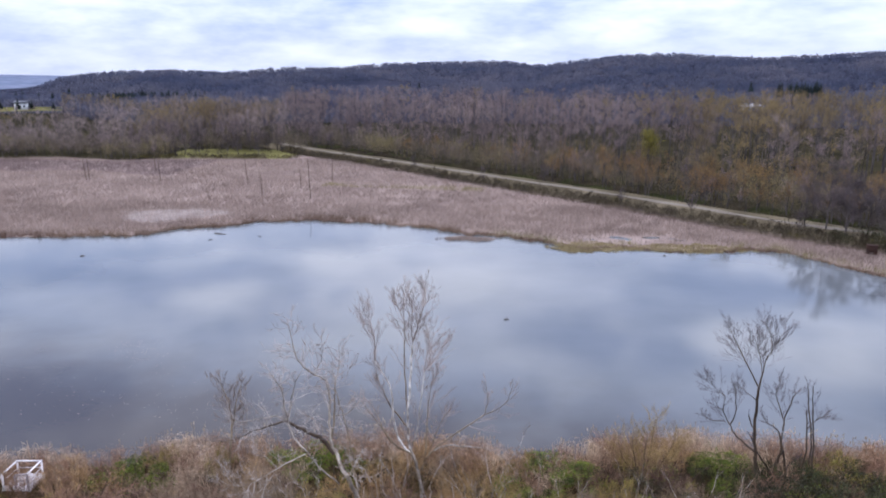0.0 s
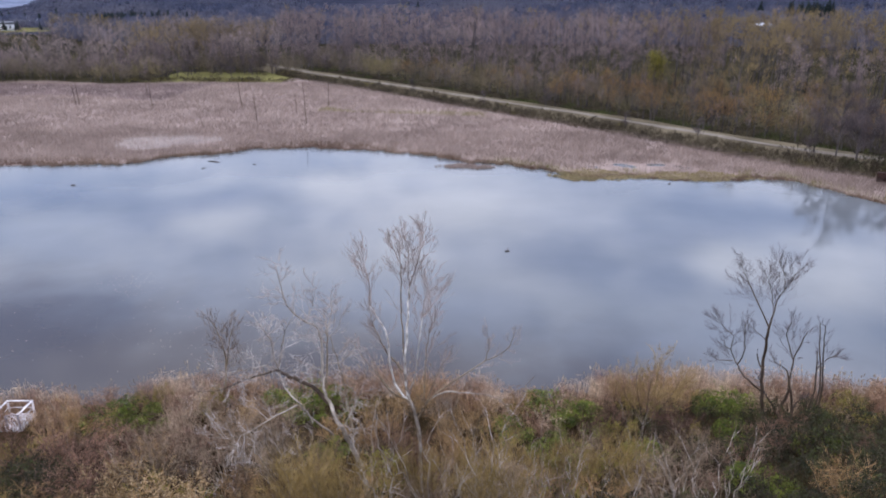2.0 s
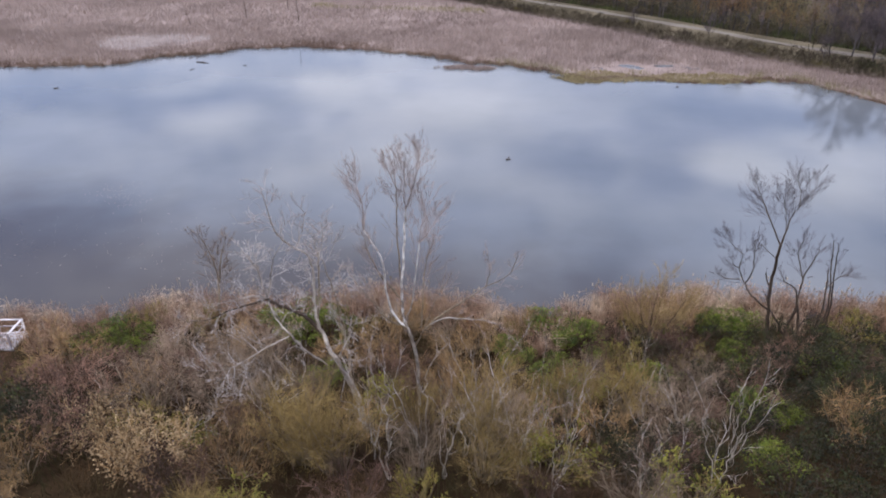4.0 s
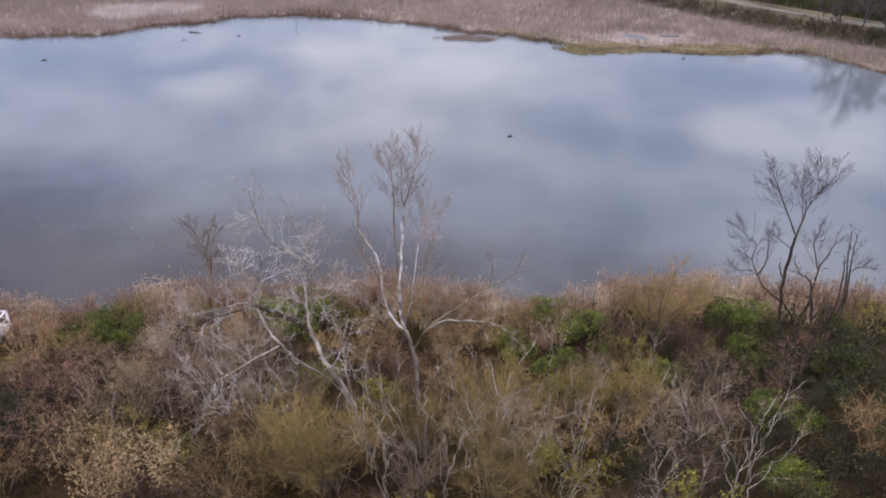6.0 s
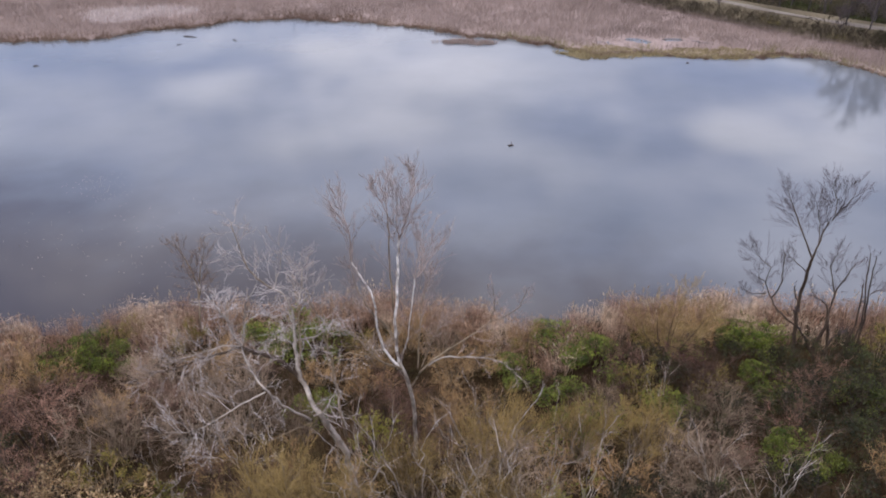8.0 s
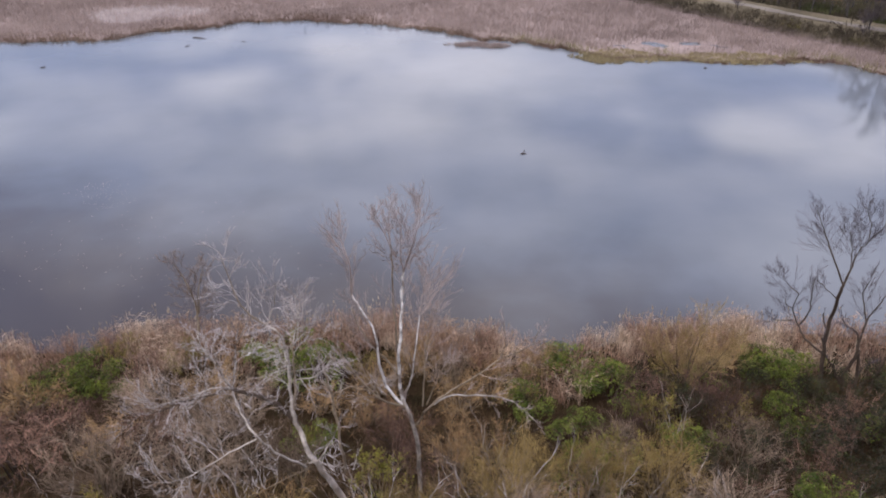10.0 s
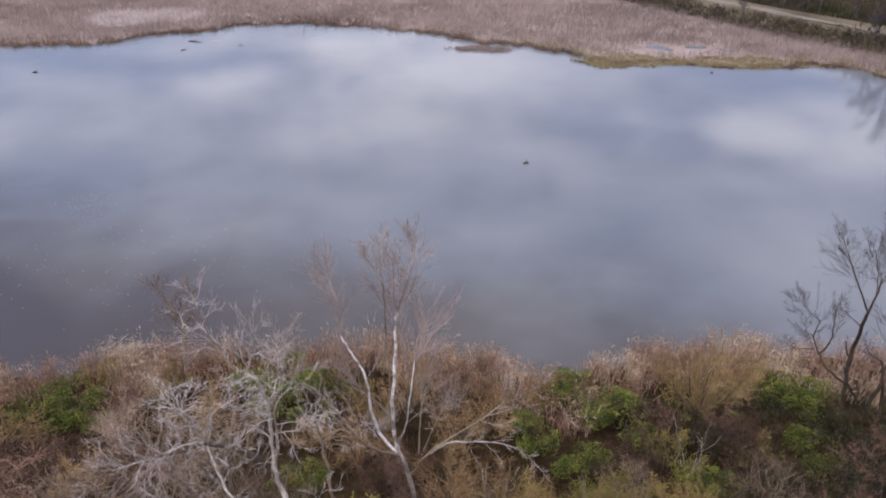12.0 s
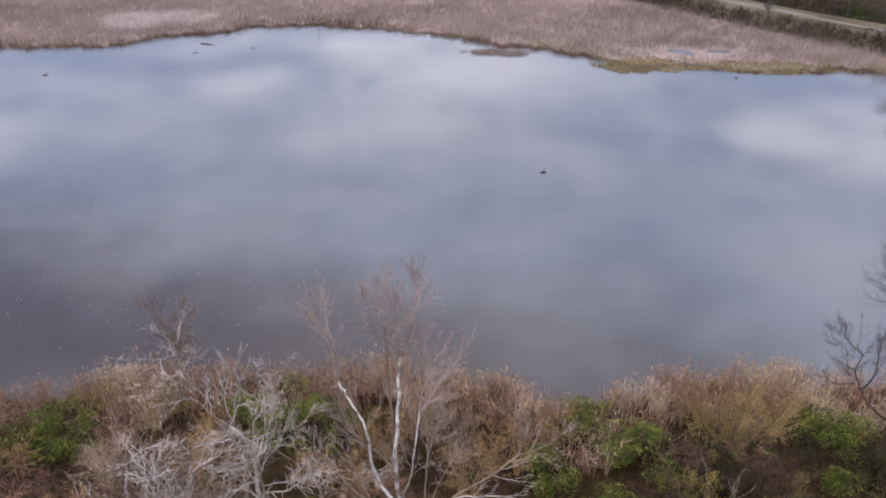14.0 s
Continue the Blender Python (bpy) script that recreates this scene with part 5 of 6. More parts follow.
def build_shrubs():
    rng = np.random.default_rng(21)
    words = SHRUBS.split()
    for i in range(0, len(words), 4):
        plant(words[i], float(words[i + 1]), float(words[i + 2]), float(words[i + 3]), rng, rng.uniform(0.9, 1.15))
    placed = [(float(words[i + 1]), float(words[i + 2])) for i in range(0, len(words), 4)]
    clear = [(float(words[i + 1]), float(words[i + 2]), float(words[i + 3])) for i in range(0, len(words), 4) if words[i] in "CYK"]
    for _ in range(2400):
        x, y = rng.uniform(-44, 42), rng.uniform(14, 45)
        if y > near_shore(x) - 4.5 or (-34 < x < -26 and 35.5 < y < 44) or abs(x) > 16 + (y - 8) * 0.75:
            continue
        if min((x - a) ** 2 + (y - b) ** 2 for a, b in placed) < (2.25 if x < 11 else 1.6) ** 2:
            continue
        if any(abs(x - a) < w * 0.55 and -w * 0.5 - (1.0 if x < 11 else 0.6) < y - b < w * 0.4 for a, b, w in clear):
            continue
        if len(placed) > 360:
            break
        placed.append((x, y))
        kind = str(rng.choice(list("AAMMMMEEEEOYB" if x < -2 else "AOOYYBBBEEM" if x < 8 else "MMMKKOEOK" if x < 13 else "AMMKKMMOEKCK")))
        if y > 39 and kind in "BD":
            kind = "E"
        plant(kind, x, y, rng.uniform(2.3, 3.9) if kind != "C" else rng.uniform(1.6, 2.6), rng, rng.uniform(0.75, 1.2))


build_shrubs()


def sapling(seed, h):
    rng = np.random.default_rng(seed)
    root = new("sapling")
    tagged(root, "slender pale leafless sapling on the bank", "tree", "saplings on the bank")
    f, t = Geo(), Geo()
    for k in range(3):
        lean = rng.normal(size=2) * 0.22 * h
        line = bend([(0, 0, -0.2), (lean[0] * 0.2, lean[1] * 0.2, h * 0.35), (lean[0] * 0.6, lean[1] * 0.6, h * 0.7), (lean[0], lean[1], h)], rng, 0.09)
        g1 = Geo()
        g1.tube(line, 0.032, 0.008, 5)
        part("trunk", g1, M_BARK_PALE, root)
        branchlets(f, t, rng, line, 0.013, 3, h * 0.40, 3, 0.3, depth=3, angle=0.7, width=0.010)
    tagged(part("bough", f, M_TWIG_PALE, root), kind="stuff")
    tagged(part("crown", t, M_TWIG_GREY, root), kind="stuff")
    return root


def build_saplings():
    rng = np.random.default_rng(31)
    stock = [sapling(40 + k, 4.2 + 0.6 * k) for k in range(3)]
    spots = [(-2.6, 23.0), (-1.4, 24.2), (1.0, 24.5), (0.2, 26.0), (3.0, 25.5), (-3.4, 24.8), (8.2, 29.3), (9.6, 27.6), (5.9, 20.0), (1.8, 30.3), (-12.4, 28.0), (3.6, 28.0), (9.9, 36.9), (-0.6, 23.4), (2.2, 23.6), (6.9, 23.6), (4.6, 26.8), (6.2, 28.4), (-0.4, 28.6), (10.6, 25.0), (-8.4, 27.4), (-15.0, 27.6), (3.4, 22.4), (8.6, 21.6), (0.8, 33.4)]
    for n, (x, y) in enumerate(spots):
        m = pose(x, y, float(height(x, y)), 0, 0, rng.uniform(0, 360))
        if n < 3:
            stock[n].matrix_basis = m
        else:
            again(stock[n % 3], m @ Matrix.Scale(rng.uniform(0.5, 0.85), 4))


build_saplings()


# ---- woods, road trees and hills ----
def wood_tree(rng, h, spread, nb, ntw, sides, tw, lowest=0.3):
    """Bark and twig triangles of a bare forest tree, from the foot up."""
    bark, twig = Geo(), Geo()
    trunk = np.array([(0, 0, -0.3), (0.1, 0.05, h * 0.3), (0.0, 0.15, h * 0.6), (0.1, 0.0, h * 0.95)]) + rng.normal(size=(4, 3)) * 0.12
    bark.tube(trunk, 0.21, 0.03, sides)
    ends = []
    for _ in range(nb):
        u = rng.uniform(lowest, 0.97)
        p = np.array([0.05, 0.08, h * u])
        a = rng.uniform(0, 2 * np.pi)
        d = unit(np.array([math.cos(a), math.sin(a), rng.uniform(0.7, 1.8)]))
        ln = spread * rng.uniform(0.6, 1.1) * (1.25 - 0.7 * u) * 1.4
        q = p + d * ln
        mid = (p + q) / 2 + rng.normal(size=3) * 0.15
        bark.tube(np.array([p, mid, q]), 0.06, 0.02, 3)
        ends.append((p, q))
    p0, q0 = np.array([e[0] for e in ends]), np.array([e[1] for e in ends])
    k = rng.integers(0, nb, ntw)
    s = rng.uniform(0.3, 1.0, (ntw, 1)) ** 0.7
    base = p0[k] + (q0[k] - p0[k]) * s + rng.normal(size=(ntw, 3)) * (0.15 + 0.38 * s)
    d = unit(unit(q0[k] - p0[k]) * 0.7 + rng.normal(size=(ntw, 3)) * 0.7 + (0, 0, 0.4))
    twig.ribbons(base, d, rng.uniform(0.5, 1.35, ntw), tw, rng)
    return bark, twig


def stamp(geo, source, x, y, z, size, rng):
    """Many turned copies of one shape, joined."""
    v, f = source
    n = len(x)
    a = rng.uniform(0, 2 * np.pi, n)
    c, s = np.cos(a)[:, None], np.sin(a)[:, None]
    w = np.empty((n, len(v), 3))
    w[..., 0] = (v[None, :, 0] * c - v[None, :, 1] * s) * size[:, None] + x[:, None]
    w[..., 1] = (v[None, :, 0] * s + v[None, :, 1] * c) * size[:, None] + y[:, None]
    w[..., 2] = v[None, :, 2] * size[:, None] + z[:, None]
    geo.add(w.reshape(-1, 3), (f[None] + (np.arange(n) * len(v))[:, None, None]).reshape(-1, 3))


def build_woods():
    rng = np.random.default_rng(51)
    near = [wood_tree(rng, 17, 4.0, 15, 470, 4, 0.06, 0.38) for _ in range(5)]
    far = [wood_tree(rng, 19, 4.2, 9, 290, 3, 0.09, 0.43) for _ in range(4)]
    bushy = [wood_tree(rng, 15, 4.8, 12, 330, 3, 0.10, 0.22) for _ in range(4)]
    under = [wood_tree(rng, 5.5, 2.6, 10, 110, 3, 0.085, 0.03) for _ in range(3)]
    bark, grey, bud, low, scrub = Geo(), Geo(), Geo(), Geo(), Geo()
    x, y = scatter(30000, -330, 330, 90, 520, rng)
    off = y - wood_edge(x)
    az = np.degrees(np.arctan2(x, y))
    ok = (off > 1) & (np.abs(az + 2) < 36) & ~((az < -30.6) & (y > 400))
    x, y, off, az = x[ok], y[ok], off[ok], az[ok]
    ok = (np.abs(y - road_y(x)) > 9) | (x > -60) | (x < -100)
    x, y, off, az = x[ok], y[ok], off[ok], az[ok]
    want = np.where(off < 40, 0.42, np.where(off < 110, 0.20, np.where(az < -12, 0.13, 0.085)))
    ok = rng.uniform(size=len(x)) < want
    x, y, off, az = x[ok], y[ok], off[ok], az[ok]
    size = rng.uniform(0.82, 1.12, len(x)) * np.interp(az, [-34, -29, -24, -20, -14, -8, 30], [0.60, 0.66, 0.90, 1.0, 1.04, 1.08, 1.02]) * np.where(az > -15, np.interp(off, [0, 10, 30, 60], [0.34, 0.41, 0.64, 0.97]) * np.interp(az, [14, 22], [1.0, 0.8]) ** np.clip((70 - off) / 40, 0, 1), np.interp(off, [0, 14, 40], [0.55, 0.7, 1.0])) * rng.uniform(0.8, 1.12, len(x))
    z = height(x, y)
    gold = (wave(x, y, 45, 1.0) + np.interp(az, [-34, -24, -18, -12, 8, 14, 20, 30], [-0.1, 0.05, -0.1, -0.5, -0.5, 0.25, 0.55, 0.8])) > rng.normal(size=len(x)) * 0.2 + 0.2
    kind = rng.integers(0, 4, len(x))
    reach = np.where((np.abs(az) < 34) & (off > 1), off + 0.02 * np.hypot(x, y), 1e9)
    single = np.zeros(len(x), bool)
    single[np.argsort(reach)[:280]] = True
    edge_trees = [(x[n], y[n], z[n], size[n], kind[n], gold[n]) for n in np.nonzero(single)[0]]
    for k in range(4):
        for stock, mine in ((near, (off < 40) & (az > -15)), (far, (off >= 40) & (az > -15)), (bushy, az <= -15)):
            sel = (kind == k) & mine & ~single
            b, t = stock[k]
            stamp(bark, b.arrays(), x[sel], y[sel], z[sel], size[sel], np.random.default_rng(60 + k))
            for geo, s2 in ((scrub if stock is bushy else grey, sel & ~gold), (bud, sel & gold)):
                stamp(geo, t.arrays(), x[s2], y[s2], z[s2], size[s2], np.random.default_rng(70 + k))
    x, y = scatter(13500, -200, 130, 90, 380, rng)
    off = y - wood_edge(x)
    ok = (off > -2.5) & (off < 34) & (rng.uniform(size=len(x)) < np.where(off < 13, 1.0, 0.4) * np.interp(x, [0, 30], [0.8, 0.42]))
    x, y = x[ok], y[ok]
    kind = rng.integers(0, 3, len(x))
    for k in range(3):
        sel = kind == k
        b, t = under[k]
        stamp(low, t.arrays(), x[sel], y[sel], height(x[sel], y[sel]), rng.uniform(0.5, 1.35, sel.sum()), rng)
    mids = [wood_tree(rng, 8.5, 3.2, 12, 320, 3, 0.06, 0.22) for _ in range(3)]
    rusty, ashen = Geo(), Geo()
    for geo, x0, x1, n, share in ((rusty, 22, 112, 1500, 0.30), (rusty, -30, 22, 900, 0.05), (ashen, -215, -60, 1500, 0.20), (ashen, -40, 100, 1500, 0.07)):
        x, y = scatter(n, x0, x1, 90, 340, rng)
        off = y - wood_edge(x)
        ok = (off > 1) & (off < 60) & (rng.uniform(size=n) < share * 3 * np.exp(-off / 30)) & (np.abs(y - road_y(x)) > 8)
        x, y = x[ok], y[ok]
        kind = rng.integers(0, 3, len(x))
        for k in range(3):
            sel = kind == k
            b, t = mids[k]
            size = rng.uniform(0.5, 0.98, sel.sum())
            z = height(x[sel], y[sel])
            state = np.random.default_rng(90 + k)
            stamp(bark, b.arrays(), x[sel], y[sel], z, size, state)
            state = np.random.default_rng(90 + k)
            stamp(geo, t.arrays(), x[sel], y[sel], z, size, state)
    tagged(new("rusty_woods", rusty.mesh("rusty_woods", M_WOODS_RUST)), "rusty budding young trees along the woods' edge", "woods", kind="stuff")
    tagged(new("ashen_woods", ashen.mesh("ashen_woods", M_WOODS)), "grey-mauve young trees along the woods' edge", "woods", kind="stuff")
    tagged(new("woods_trunks", bark.mesh("woods_trunks", M_WOODS_BARK)), "grey-brown trunks of the leafless woods", "woods", kind="stuff")
    tagged(new("woods_crowns", grey.mesh("woods_crowns", M_WOODS)), "hazy grey-brown leafless crowns of the woods", "woods", kind="stuff")
    tagged(new("scrub_crowns", scrub.mesh("scrub_crowns", M_WOODS_LIGHTENED)), "bushy crowns of low scrub woods beyond the marsh, lightened mauve-grey", "woods", kind="stuff")
    tagged(new("budding_crowns", bud.mesh("budding_crowns", M_WOODS_BUD)), "ochre budding crowns among the woods", "woods", kind="stuff")
    tagged(new("understorey", low.mesh("understorey", M_UNDER)), "yellowish brush under the edge of the woods", "brush", kind="stuff")
    return near, under, edge_trees


NEAR_TREES, UNDER_TREES, EDGE_TREES = build_woods()


def road_tree(k, m, label, bark, twig, group):
    b, t = NEAR_TREES[k]
    root = new("roadside_tree")
    tagged(root, label, "tree", group)
    part("trunk", b, bark, root)
    part("crown", t, twig, root)
    root.matrix_basis = m
    return root


def build_edge_trees():
    rng = np.random.default_rng(77)
    stock = {}
    for x, y, z, size, k, gold in EDGE_TREES:
        m = pose(x, y, z, 0, 0, rng.uniform(0, 360)) @ Matrix.Scale(size, 4)
        if (k, gold) in stock:
            again(stock[k, gold], m)
            continue
        b, t = NEAR_TREES[k]
        root = new("forest_tree")
        tagged(root, "tall budding ochre tree at the edge of the woods" if gold else "tall bare grey-brown tree at the edge of the woods", "tree", "trees at the edge of the woods")
        part("trunk", b, M_WOODS_BARK, root)
        tagged(part("crown", t, M_WOODS_BUD if gold else M_WOODS, root), kind="stuff")
        root.matrix_basis = m
        stock[k, gold] = root


build_edge_trees()


def build_roadside():
    rng = np.random.default_rng(81)
    big = [wood_tree(rng, 14, 4.6, 26, 2400, 5, 0.05, 0.16) for _ in range(3)]
    NEAR_TREES[:3], keep = big, NEAR_TREES[:3]
    stock = [road_tree(k, pose(0, 0, 0), "bare dark grey roadside tree on the causeway edge", M_WOODS_BARK, M_TWIG_ROAD, "trees along the causeway") for k in range(3)]
    NEAR_TREES[:3] = keep
    spots = [(63.1, 127.6, .86), (60.8, 130.5, .62), (66.4, 126.6, .76), (72.4, 133.6, .66), (68.6, 123.6, .6), (71.1, 136.2, .72), (65.0, 124.0, .6), (75.0, 129.0, .7), (70.0, 120.5, .6), (45.0, 147.0, .33), (59.0, 128.5, .3), (-58.0, 283.0, .5), (-50.0, 272.0, .45), (-66.0, 290.0, .5), (18.0, 189.0, .4), (33.0, 160.0, .28), (2.0, 196.0, .3), (79.0, 127.0, .6), (69.0, 117.0, .4), (-20.0, 224.0, .3)]
    for n, (x, y, s) in enumerate(spots):
        m = pose(x, y, max(0.6, float(height(x, y))), 0, 0, rng.uniform(0, 360)) @ Matrix.Scale(s, 4)
        if n < 3:
            stock[n].matrix_basis = m
        else:
            again(stock[n % 3], m)
    for x, y, w in ((66.5, 120.0, 7.0), (69.5, 118.0, 7.5), (72.5, 116.0, 7.0), (63.8, 124.0, 3.6), (75.5, 114.5, 7.0), (61.0, 127.5, 2.8)):
        plant("K", x, y, w, rng, 1.2, 0.5)
    fresh = wood_tree(rng, 9, 2.4, 16, 1300, 4, 0.09, 0.35)
    NEAR_TREES[0], keep = fresh, NEAR_TREES[0]
    road_tree(0, pose(48, 200, float(height(48, 200)) + 0.1) @ Matrix.Scale(1.4, 4), "fresh green budding tree among the bare woods", M_WOODS_BARK, M_LEAF_OLIVE, "trees along the causeway")
    NEAR_TREES[0] = keep
    # brush on the marsh-side slope
    for n in range(0, len(ROAD_Q)):
        q, a = ROAD_Q[n], ROAD_N[n]
        if not -75 < q[0] < 100:
            continue
        for _ in range(4):
            if rng.uniform() < 0.55 + 0.4 * (wave(q[0], q[1], 9, 4) > 0):
                off = rng.uniform(3.9, 7.0)
                # the marsh lies on the side with the smaller y
                side = -1 if a[1] > 0 else 1
                x, y = q + a * side * off + np.array((a[1], -a[0])) * rng.uniform(-2.1, 2.1) + rng.normal(size=2) * 0.6
                kind = str(rng.choice(list("RRRRRG")))
                plant(kind, x, y, rng.uniform(3.4, 6.2), rng, rng.uniform(0.45, 0.8) * (1.5 if 56 < x < 76 else 1.0), 0.2 + max(0, 6.8 - off) * 0.4)
    for _ in range(70):
        x = rng.uniform(-128, -66)
        y = 257 + rng.uniform(-1, 3) + (rng.uniform(0, 45) if rng.uniform() < 0.25 else 0)
        plant(str(rng.choice(list("RRG"))), x, y, rng.uniform(3.5, 6.5), rng, rng.uniform(0.8, 1.2))
    for _ in range(14):
        x, y = rng.uniform(-124, -78), rng.uniform(258, 300)
        again(stock[int(rng.integers(0, 3))], pose(x, y, float(height(x, y)), 0, 0, rng.uniform(0, 360)) @ Matrix.Scale(rng.uniform(0.3, 0.55), 4))
    return stock


build_roadside()


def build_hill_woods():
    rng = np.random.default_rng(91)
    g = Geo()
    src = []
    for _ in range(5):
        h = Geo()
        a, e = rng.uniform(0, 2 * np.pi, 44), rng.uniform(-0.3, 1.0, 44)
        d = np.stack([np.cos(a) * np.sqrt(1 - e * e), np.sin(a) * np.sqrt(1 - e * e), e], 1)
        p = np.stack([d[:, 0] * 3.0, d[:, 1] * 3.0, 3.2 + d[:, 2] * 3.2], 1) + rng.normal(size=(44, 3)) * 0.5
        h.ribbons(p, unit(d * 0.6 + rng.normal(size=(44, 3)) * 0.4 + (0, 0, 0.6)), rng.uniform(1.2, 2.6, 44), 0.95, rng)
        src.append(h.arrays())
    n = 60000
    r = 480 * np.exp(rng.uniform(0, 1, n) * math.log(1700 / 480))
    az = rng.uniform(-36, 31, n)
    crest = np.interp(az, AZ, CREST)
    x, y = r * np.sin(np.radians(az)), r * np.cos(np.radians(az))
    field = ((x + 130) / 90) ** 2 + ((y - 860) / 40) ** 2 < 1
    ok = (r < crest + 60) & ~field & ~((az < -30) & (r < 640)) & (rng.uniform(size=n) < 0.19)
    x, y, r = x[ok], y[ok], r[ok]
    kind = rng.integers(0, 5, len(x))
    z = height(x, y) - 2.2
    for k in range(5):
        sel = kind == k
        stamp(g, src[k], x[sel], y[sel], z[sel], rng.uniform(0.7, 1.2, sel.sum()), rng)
    tagged(new("hill_woods", g.mesh("hill_woods", M_HILLWOOD_HAZE)), "distant bare woods on the hills, violet-grey with painted haze", "woods", kind="stuff")


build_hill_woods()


def conifer(seed):
    rng = np.random.default_rng(seed)
    root = new("conifer")
    tagged(root, "distant dark evergreen conifer", "tree", "evergreens on the hills")
    trunk, crown = Geo(), Geo()
    trunk.tube([(0, 0, -1), (0, 0, 6), (0, 0, 13)], 0.25, 0.05, 5)
    n = 420
    u = rng.uniform(0, 1, n) ** 1.3
    a = rng.uniform(0, 2 * np.pi, n)
    p = np.stack([np.zeros(n), np.zeros(n), 1.2 + u * 12.5], 1)
    d = unit(np.stack([np.cos(a), np.sin(a), rng.uniform(-0.3, 0.35, n)], 1))
    crown.ribbons(p, d, (1 - u) * 3.4 + 0.5, 0.9 * (1.05 - u), rng)
    part("trunk", trunk, M_BARK_DARK, root)
    part("crown", crown, M_CONIFER, root)
    return root


def build_conifers():
    rng = np.random.default_rng(95)
    first = conifer(1)
    spots = [(-318, 660, .62, 110, 26), (279, 640, 1.1, 18, 9), (255, 700, .9, 2, 4), (-126, 640, .6, 2, 4), (27, 640, .65, 2, 4), (-303, 480, .55, 4, 9), (-330, 480, .6, 4, 9), (-60, 840, .7, 2, 8), (-430, 700, .8, 5, 20), (120, 700, .7, 2, 9)]
    used = False
    for x, y, s, n, wide in spots:
        for _ in range(n):
            px, py = x + rng.normal() * wide, y + rng.normal() * wide * 0.4
            m = pose(px, py, float(height(px, py)), 0, 0, rng.uniform(0, 360)) @ Matrix.Scale(s * rng.uniform(0.75, 1.1), 4)
            if used:
                again(first, m)
            else:
                first.matrix_basis, used = m, True


build_conifers()


# ---- far buildings ----
def house(x, y, w, d, h, turn, label, roof, sink=0.0):
    root = new("house")
    z = float(height(x, y)) - sink
    tagged(root, label, "house")
    root.matrix_basis = pose(x, y, z, 0, 0, turn)
    walls = Geo()
    walls.box(0, 0, h / 2 - 0.5, w, d, h + 1)
    part("wall", walls, M_WALL, root)
    g = Geo()
    e, k = 0.5, d * 0.32
    v = [(-w / 2 - e, -d / 2 - e, h), (w / 2 + e, -d / 2 - e, h), (w / 2 + e, d / 2 + e, h), (-w / 2 - e, d / 2 + e, h), (-w / 2 - e, 0, h + k), (w / 2 + e, 0, h + k)]
    g.add(v, [(0, 1, 5), (0, 5, 4), (2, 3, 4), (2, 4, 5), (0, 4, 3), (1, 2, 5), (0, 2, 1), (0, 3, 2)])
    part("roof", g, roof, root)
    for i in range(3):
        p = Geo()
        wx = -w * 0.3 + i * w * 0.3
        for bx, bz, sx, sz in ((0, 0.78, 1.36, 0.1), (0, -0.78, 1.36, 0.1), (-0.63, 0, 0.1, 1.46), (0.63, 0, 0.1, 1.46)):
            p.box(wx + bx, -d / 2 - 0.05, h * 0.55 + bz, sx, 0.12, sz)
        window = part("window", p, M_WALL, root)
        glass = Geo()
        glass.box(wx, -d / 2 - 0.03, h * 0.55, 1.16, 0.06, 1.46)
        part("pane", glass, M_PANE, window)


house(-314, 484, 7.5, 5.5, 4.2, 20, "white two-storey farmhouse beside a lawn", M_ROOF)
house(-392, 640, 13, 6, 2.6, 10, "long low pale building in the valley", M_ROOF_PALE, 1.0)
house(207, 560, 16, 8, 4.5, 5, "white-roofed building beyond the woods", M_ROOF_PALE, 0.5)


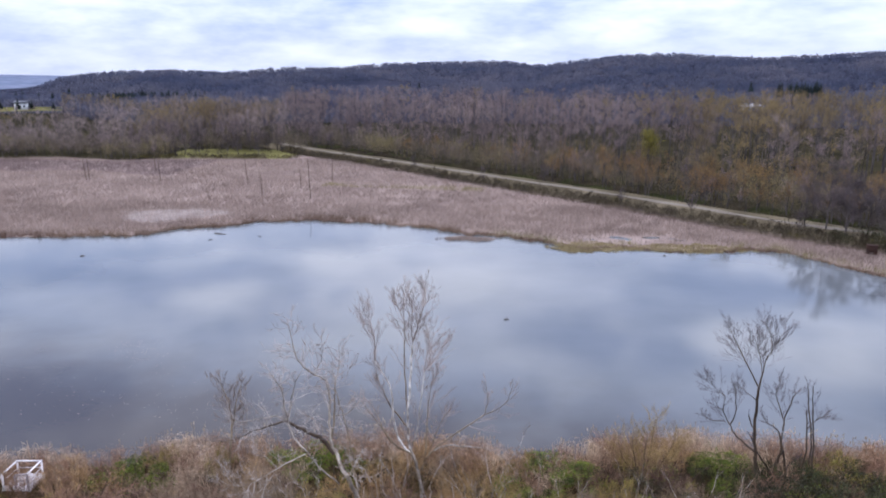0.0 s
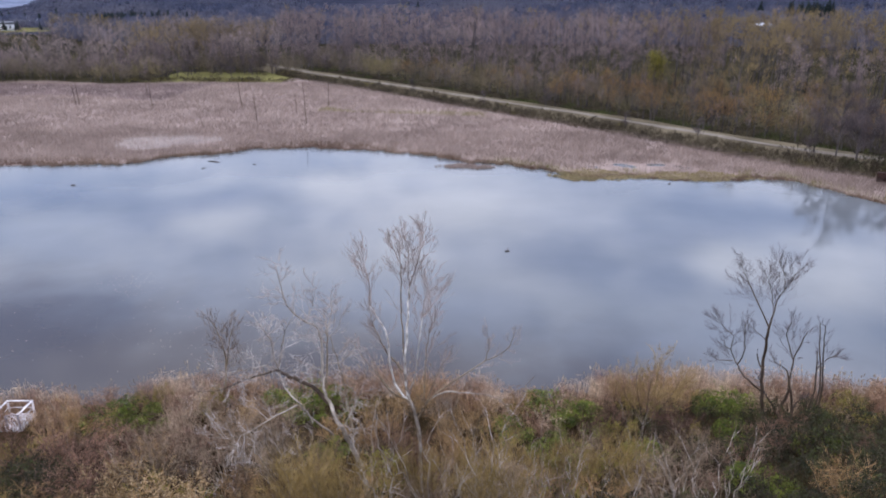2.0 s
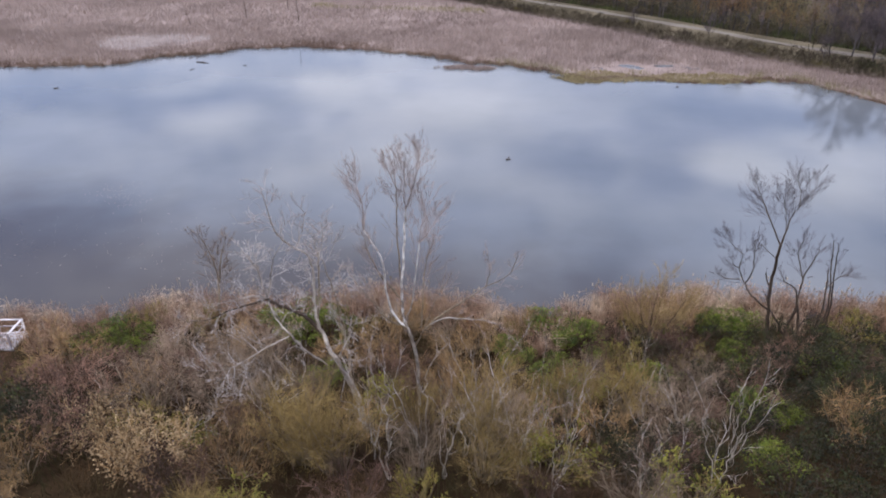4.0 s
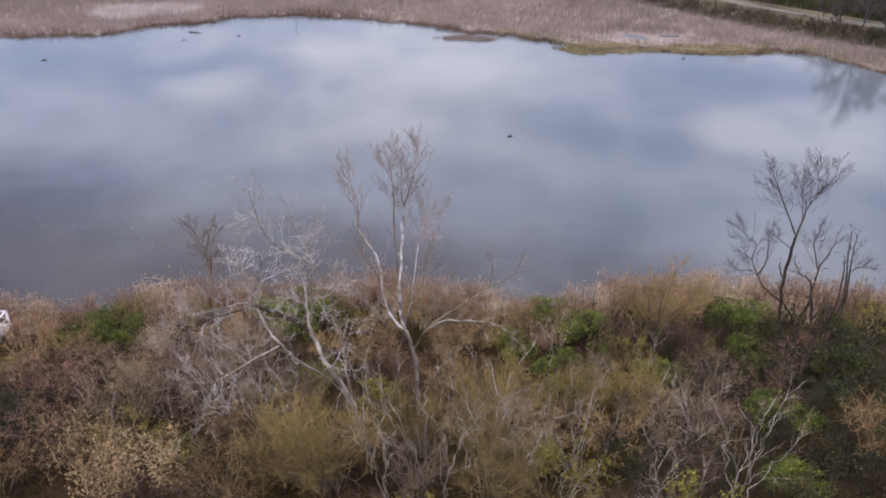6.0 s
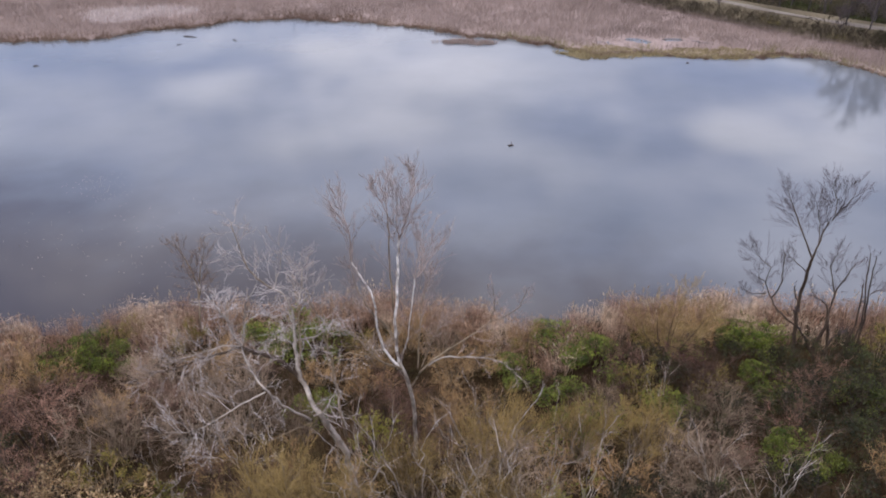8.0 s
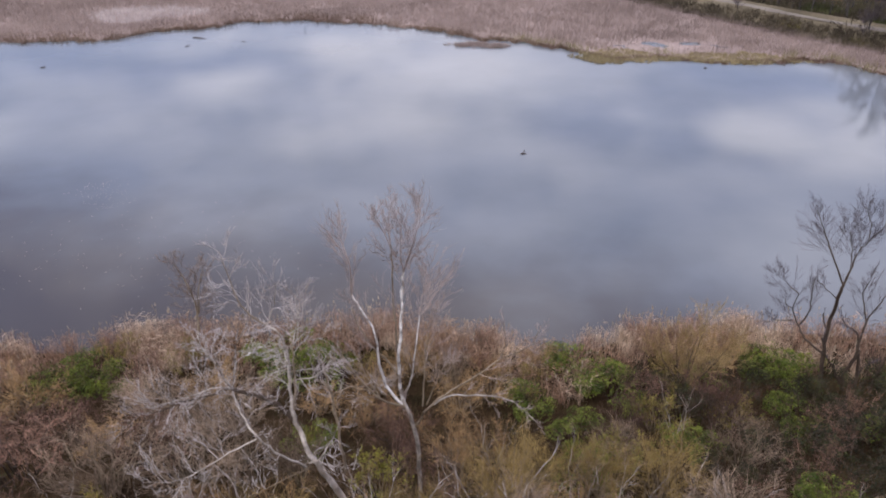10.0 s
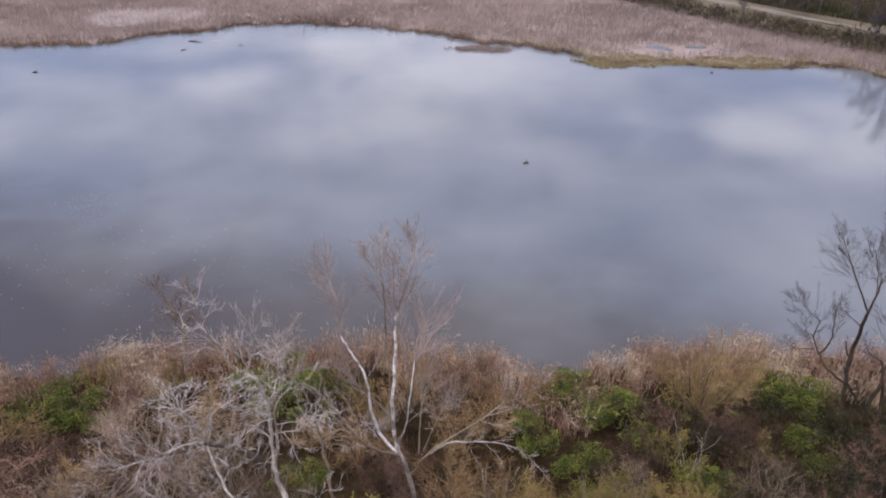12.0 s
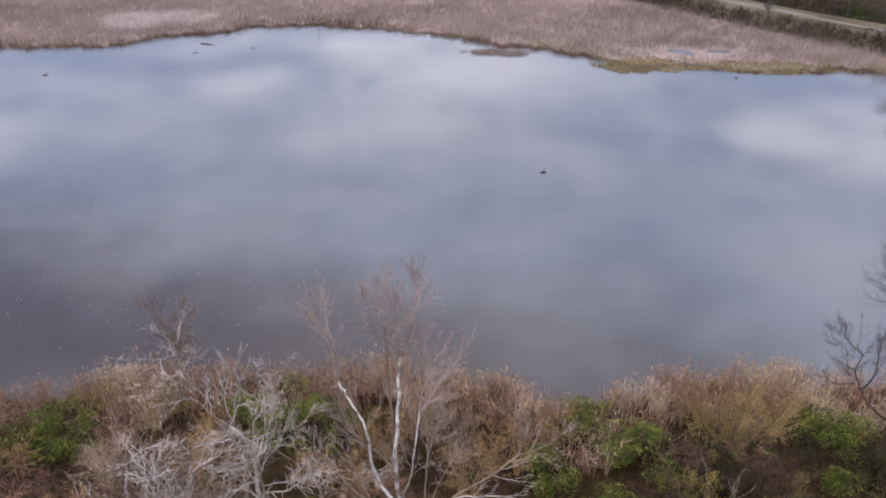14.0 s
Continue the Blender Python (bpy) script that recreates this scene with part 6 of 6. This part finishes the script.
# ---- viewing platform ----
def platform():
    root = new("viewing_platform")
    tagged(root, "small weathered white wooden viewing platform with railings and steps", "platform")
    root.matrix_basis = pose(-30.2, 41.0, -0.2, 0, 0, 4)
    w, d, z, top = 1.75, 1.9, 1.2, 2.2

    def piece(name, *box, wood=M_DECK):
        g = Geo()
        g.box(*box)
        part(name, g, wood, root)

    for i in range(13):
        piece("deck_board", 0, -d / 2 + 0.075 + i * 0.146, z, w, 0.135, 0.04)
    for s in (-1, 1):
        piece("side_fascia", s * (w / 2 + 0.02), 0, z - 0.13, 0.04, d + 0.04, 0.26)
    piece("front_fascia", 0, -d / 2 - 0.02, z - 0.13, w, 0.04, 0.26)
    piece("back_fascia", 0, d / 2 + 0.02, z - 0.13, w, 0.04, 0.26)
    for px, py in ((-1, -1), (-1, 1), (1, 1), (1, -1), (0, -1)):
        piece("post", px * (w / 2 - 0.05), py * (d / 2 - 0.05), top / 2 - 0.2, 0.1, 0.1, top + 0.3, wood=M_RAIL_SHADED if (px, py) in ((1, -1), (0, -1)) else M_DECK)
    for level, thick in ((top, 0.05), (z + 0.5, 0.04)):
        wide = 0.14 if level == top else 0.04
        piece("rail", 0, d / 2 - 0.05, level, w + 0.05, wide, thick)
        piece("rail", w / 2 - 0.05, 0, level, wide, d - 0.2, thick)
        piece("rail", -w / 2 + 0.05, 0.15, level, wide, d - 0.5, thick)
        piece("rail", w / 4, -d / 2 + 0.05, level, w / 2, min(wide, 0.07), thick, wood=M_RAIL_SHADED)
    for i in range(5):
        piece("step", -w / 4 - 0.02, -d / 2 - 0.18 - i * 0.27, z - 0.19 - i * 0.16, 0.82, 0.26, 0.045)
    for sx in (-w / 2 + 0.02, -0.03):
        g = Geo()
        a, b = (sx, -d / 2, z - 0.15), (sx, -d / 2 - 1.5, z - 1.05)
        g.tube([a, b], 0.08, 0.08, 4)
        part("stringer", g, M_DECK, root)
        if sx < -0.5:
            g = Geo()
            g.tube([(sx, -d / 2 + 0.1, top), (sx, -d / 2 - 1.5, top - 0.85)], 0.05, 0.05, 4)
            part("handrail", g, M_DECK, root)
            piece("post", sx, -d / 2 - 1.45, 0.75, 0.09, 0.09, 1.3)


platform()


# ---- small things in and by the water ----
def pole(x, y, h, lean, seed, r=0.10):
    rng = np.random.default_rng(seed)
    root = new("dead_pole")
    tagged(root, "thin dark dead tree pole standing in the marsh", "snag", "dead poles in the marsh")
    z = float(height(x, y))
    root.location = (x, y, z)
    g = Geo()
    g.tube(bend([(0, 0, -0.3), (lean * 0.5, 0, h * 0.5), (lean, 0, h)], rng, 0.04), r, r * 0.5, 5)
    part("trunk", g, M_BARK_DARK, root)
    t = Geo()
    for _ in range(4):
        u = rng.uniform(0.4, 0.95)
        p = np.array([lean * u, 0, h * u])
        t.tube([p, p + (rng.normal() * 0.4, rng.normal() * 0.3, 0.3)], r * 0.35, 0.015, 3)
    tagged(part("stub", t, M_BARK_DARK, root), kind="stuff")


for n, (px, py, ph, lean) in enumerate([(-110.8, 195.7, 7.0, -0.7), (-110.0, 195.8, 6.6, -0.2), (-99.8, 216.1, 5.6, -0.2), (-89.3, 195.8, 6.0, -0.4), (-63.9, 194.8, 8.0, -0.7), (-51.8, 168.3, 6.2, -0.3), (-40.1, 168.9, 9.6, -0.4), (-46.6, 185.8, 5.0, -0.2), (-62.2, 161.8, 2.6, -0.8), (-41.0, 199.7, 6.5, 0.2)]):
    pole(px, py, ph, lean, 200 + n)


def driftwood(x, y, length, turn, r, label, seed):
    rng = np.random.default_rng(seed)
    g = Geo()
    line = bend([(-length / 2, 0, 0.02), (0, 0.08, 0.06), (length / 2, 0, 0.0)], rng, 0.02)
    g.tube(line, r, r * 0.5, 6)
    g.tube([line[4], line[4] + (0.1, 0.15, r * 2.2)], r * 0.5, r * 0.2, 4)
    ob = new("driftwood", g.mesh("driftwood", M_DRIFT, True))
    tagged(ob, label, "driftwood")
    ob.matrix_basis = pose(x, y, 0, 0, 0, turn)


driftwood(-47.5, 127.0, 2.6, -18, 0.13, "dark fallen log floating near the reeds", 1)
driftwood(-47.4, 121.7, 1.0, 50, 0.06, "short dark branch floating on the pond", 2)
driftwood(-39.4, 125.0, 1.1, -40, 0.07, "dark branch tip sticking out of the water", 3)
# the next two stand in for duck-like dark blobs on the water
driftwood(4.2, 79.9, 0.55, 15, 0.13, "small dark duck-like blob on the open water, built as driftwood", 4)
driftwood(-63.6, 108.4, 0.75, 5, 0.12, "small dark duck-like blob near the far reeds, built as driftwood", 5)
driftwood(31.3, 113.7, 0.5, 30, 0.12, "small dark driftwood stub beside the weed mats", 6)
driftwood(44.0, 117.3, 1.0, 80, 0.10, "weathered stump at the marsh edge", 7)


def flecks():
    rng = np.random.default_rng(7)
    g = Geo()
    for cx, cy, n, wide in ((-35.3, 69.0, 110, 1.6), (-33.5, 66.0, 60, 1.2), (-26, 56, 70, 4.5), (-15, 55, 36, 4.5), (-36, 56, 80, 5), (-24, 61, 40, 5)):
        p = np.stack([cx + rng.normal(size=n) * wide, cy + rng.normal(size=n) * wide * 0.8, np.full(n, 0.006)], 1)
        g.leaves(p, 0.065, rng, 0.97)
    tagged(new("floating_flecks", g.mesh("floating_flecks", M_REED)), "pale flecks of plant scum floating on the pond", "scum", kind="stuff")


flecks()


def rusty_bin():
    root = new("rusty_bin")
    tagged(root, "dark rusty brown box beside the gravel trail", "box")
    root.matrix_basis = pose(64.8, 114.8, 0.6, 0, 0, -30)
    g = Geo()
    g.box(0, 0, 0.65, 1.6, 1.2, 1.3)
    part("body", g, M_RUST, root)
    g = Geo()
    g.box(0, 0, 1.36, 1.7, 1.3, 0.1)
    part("lid", g, M_RUST, root)


rusty_bin()
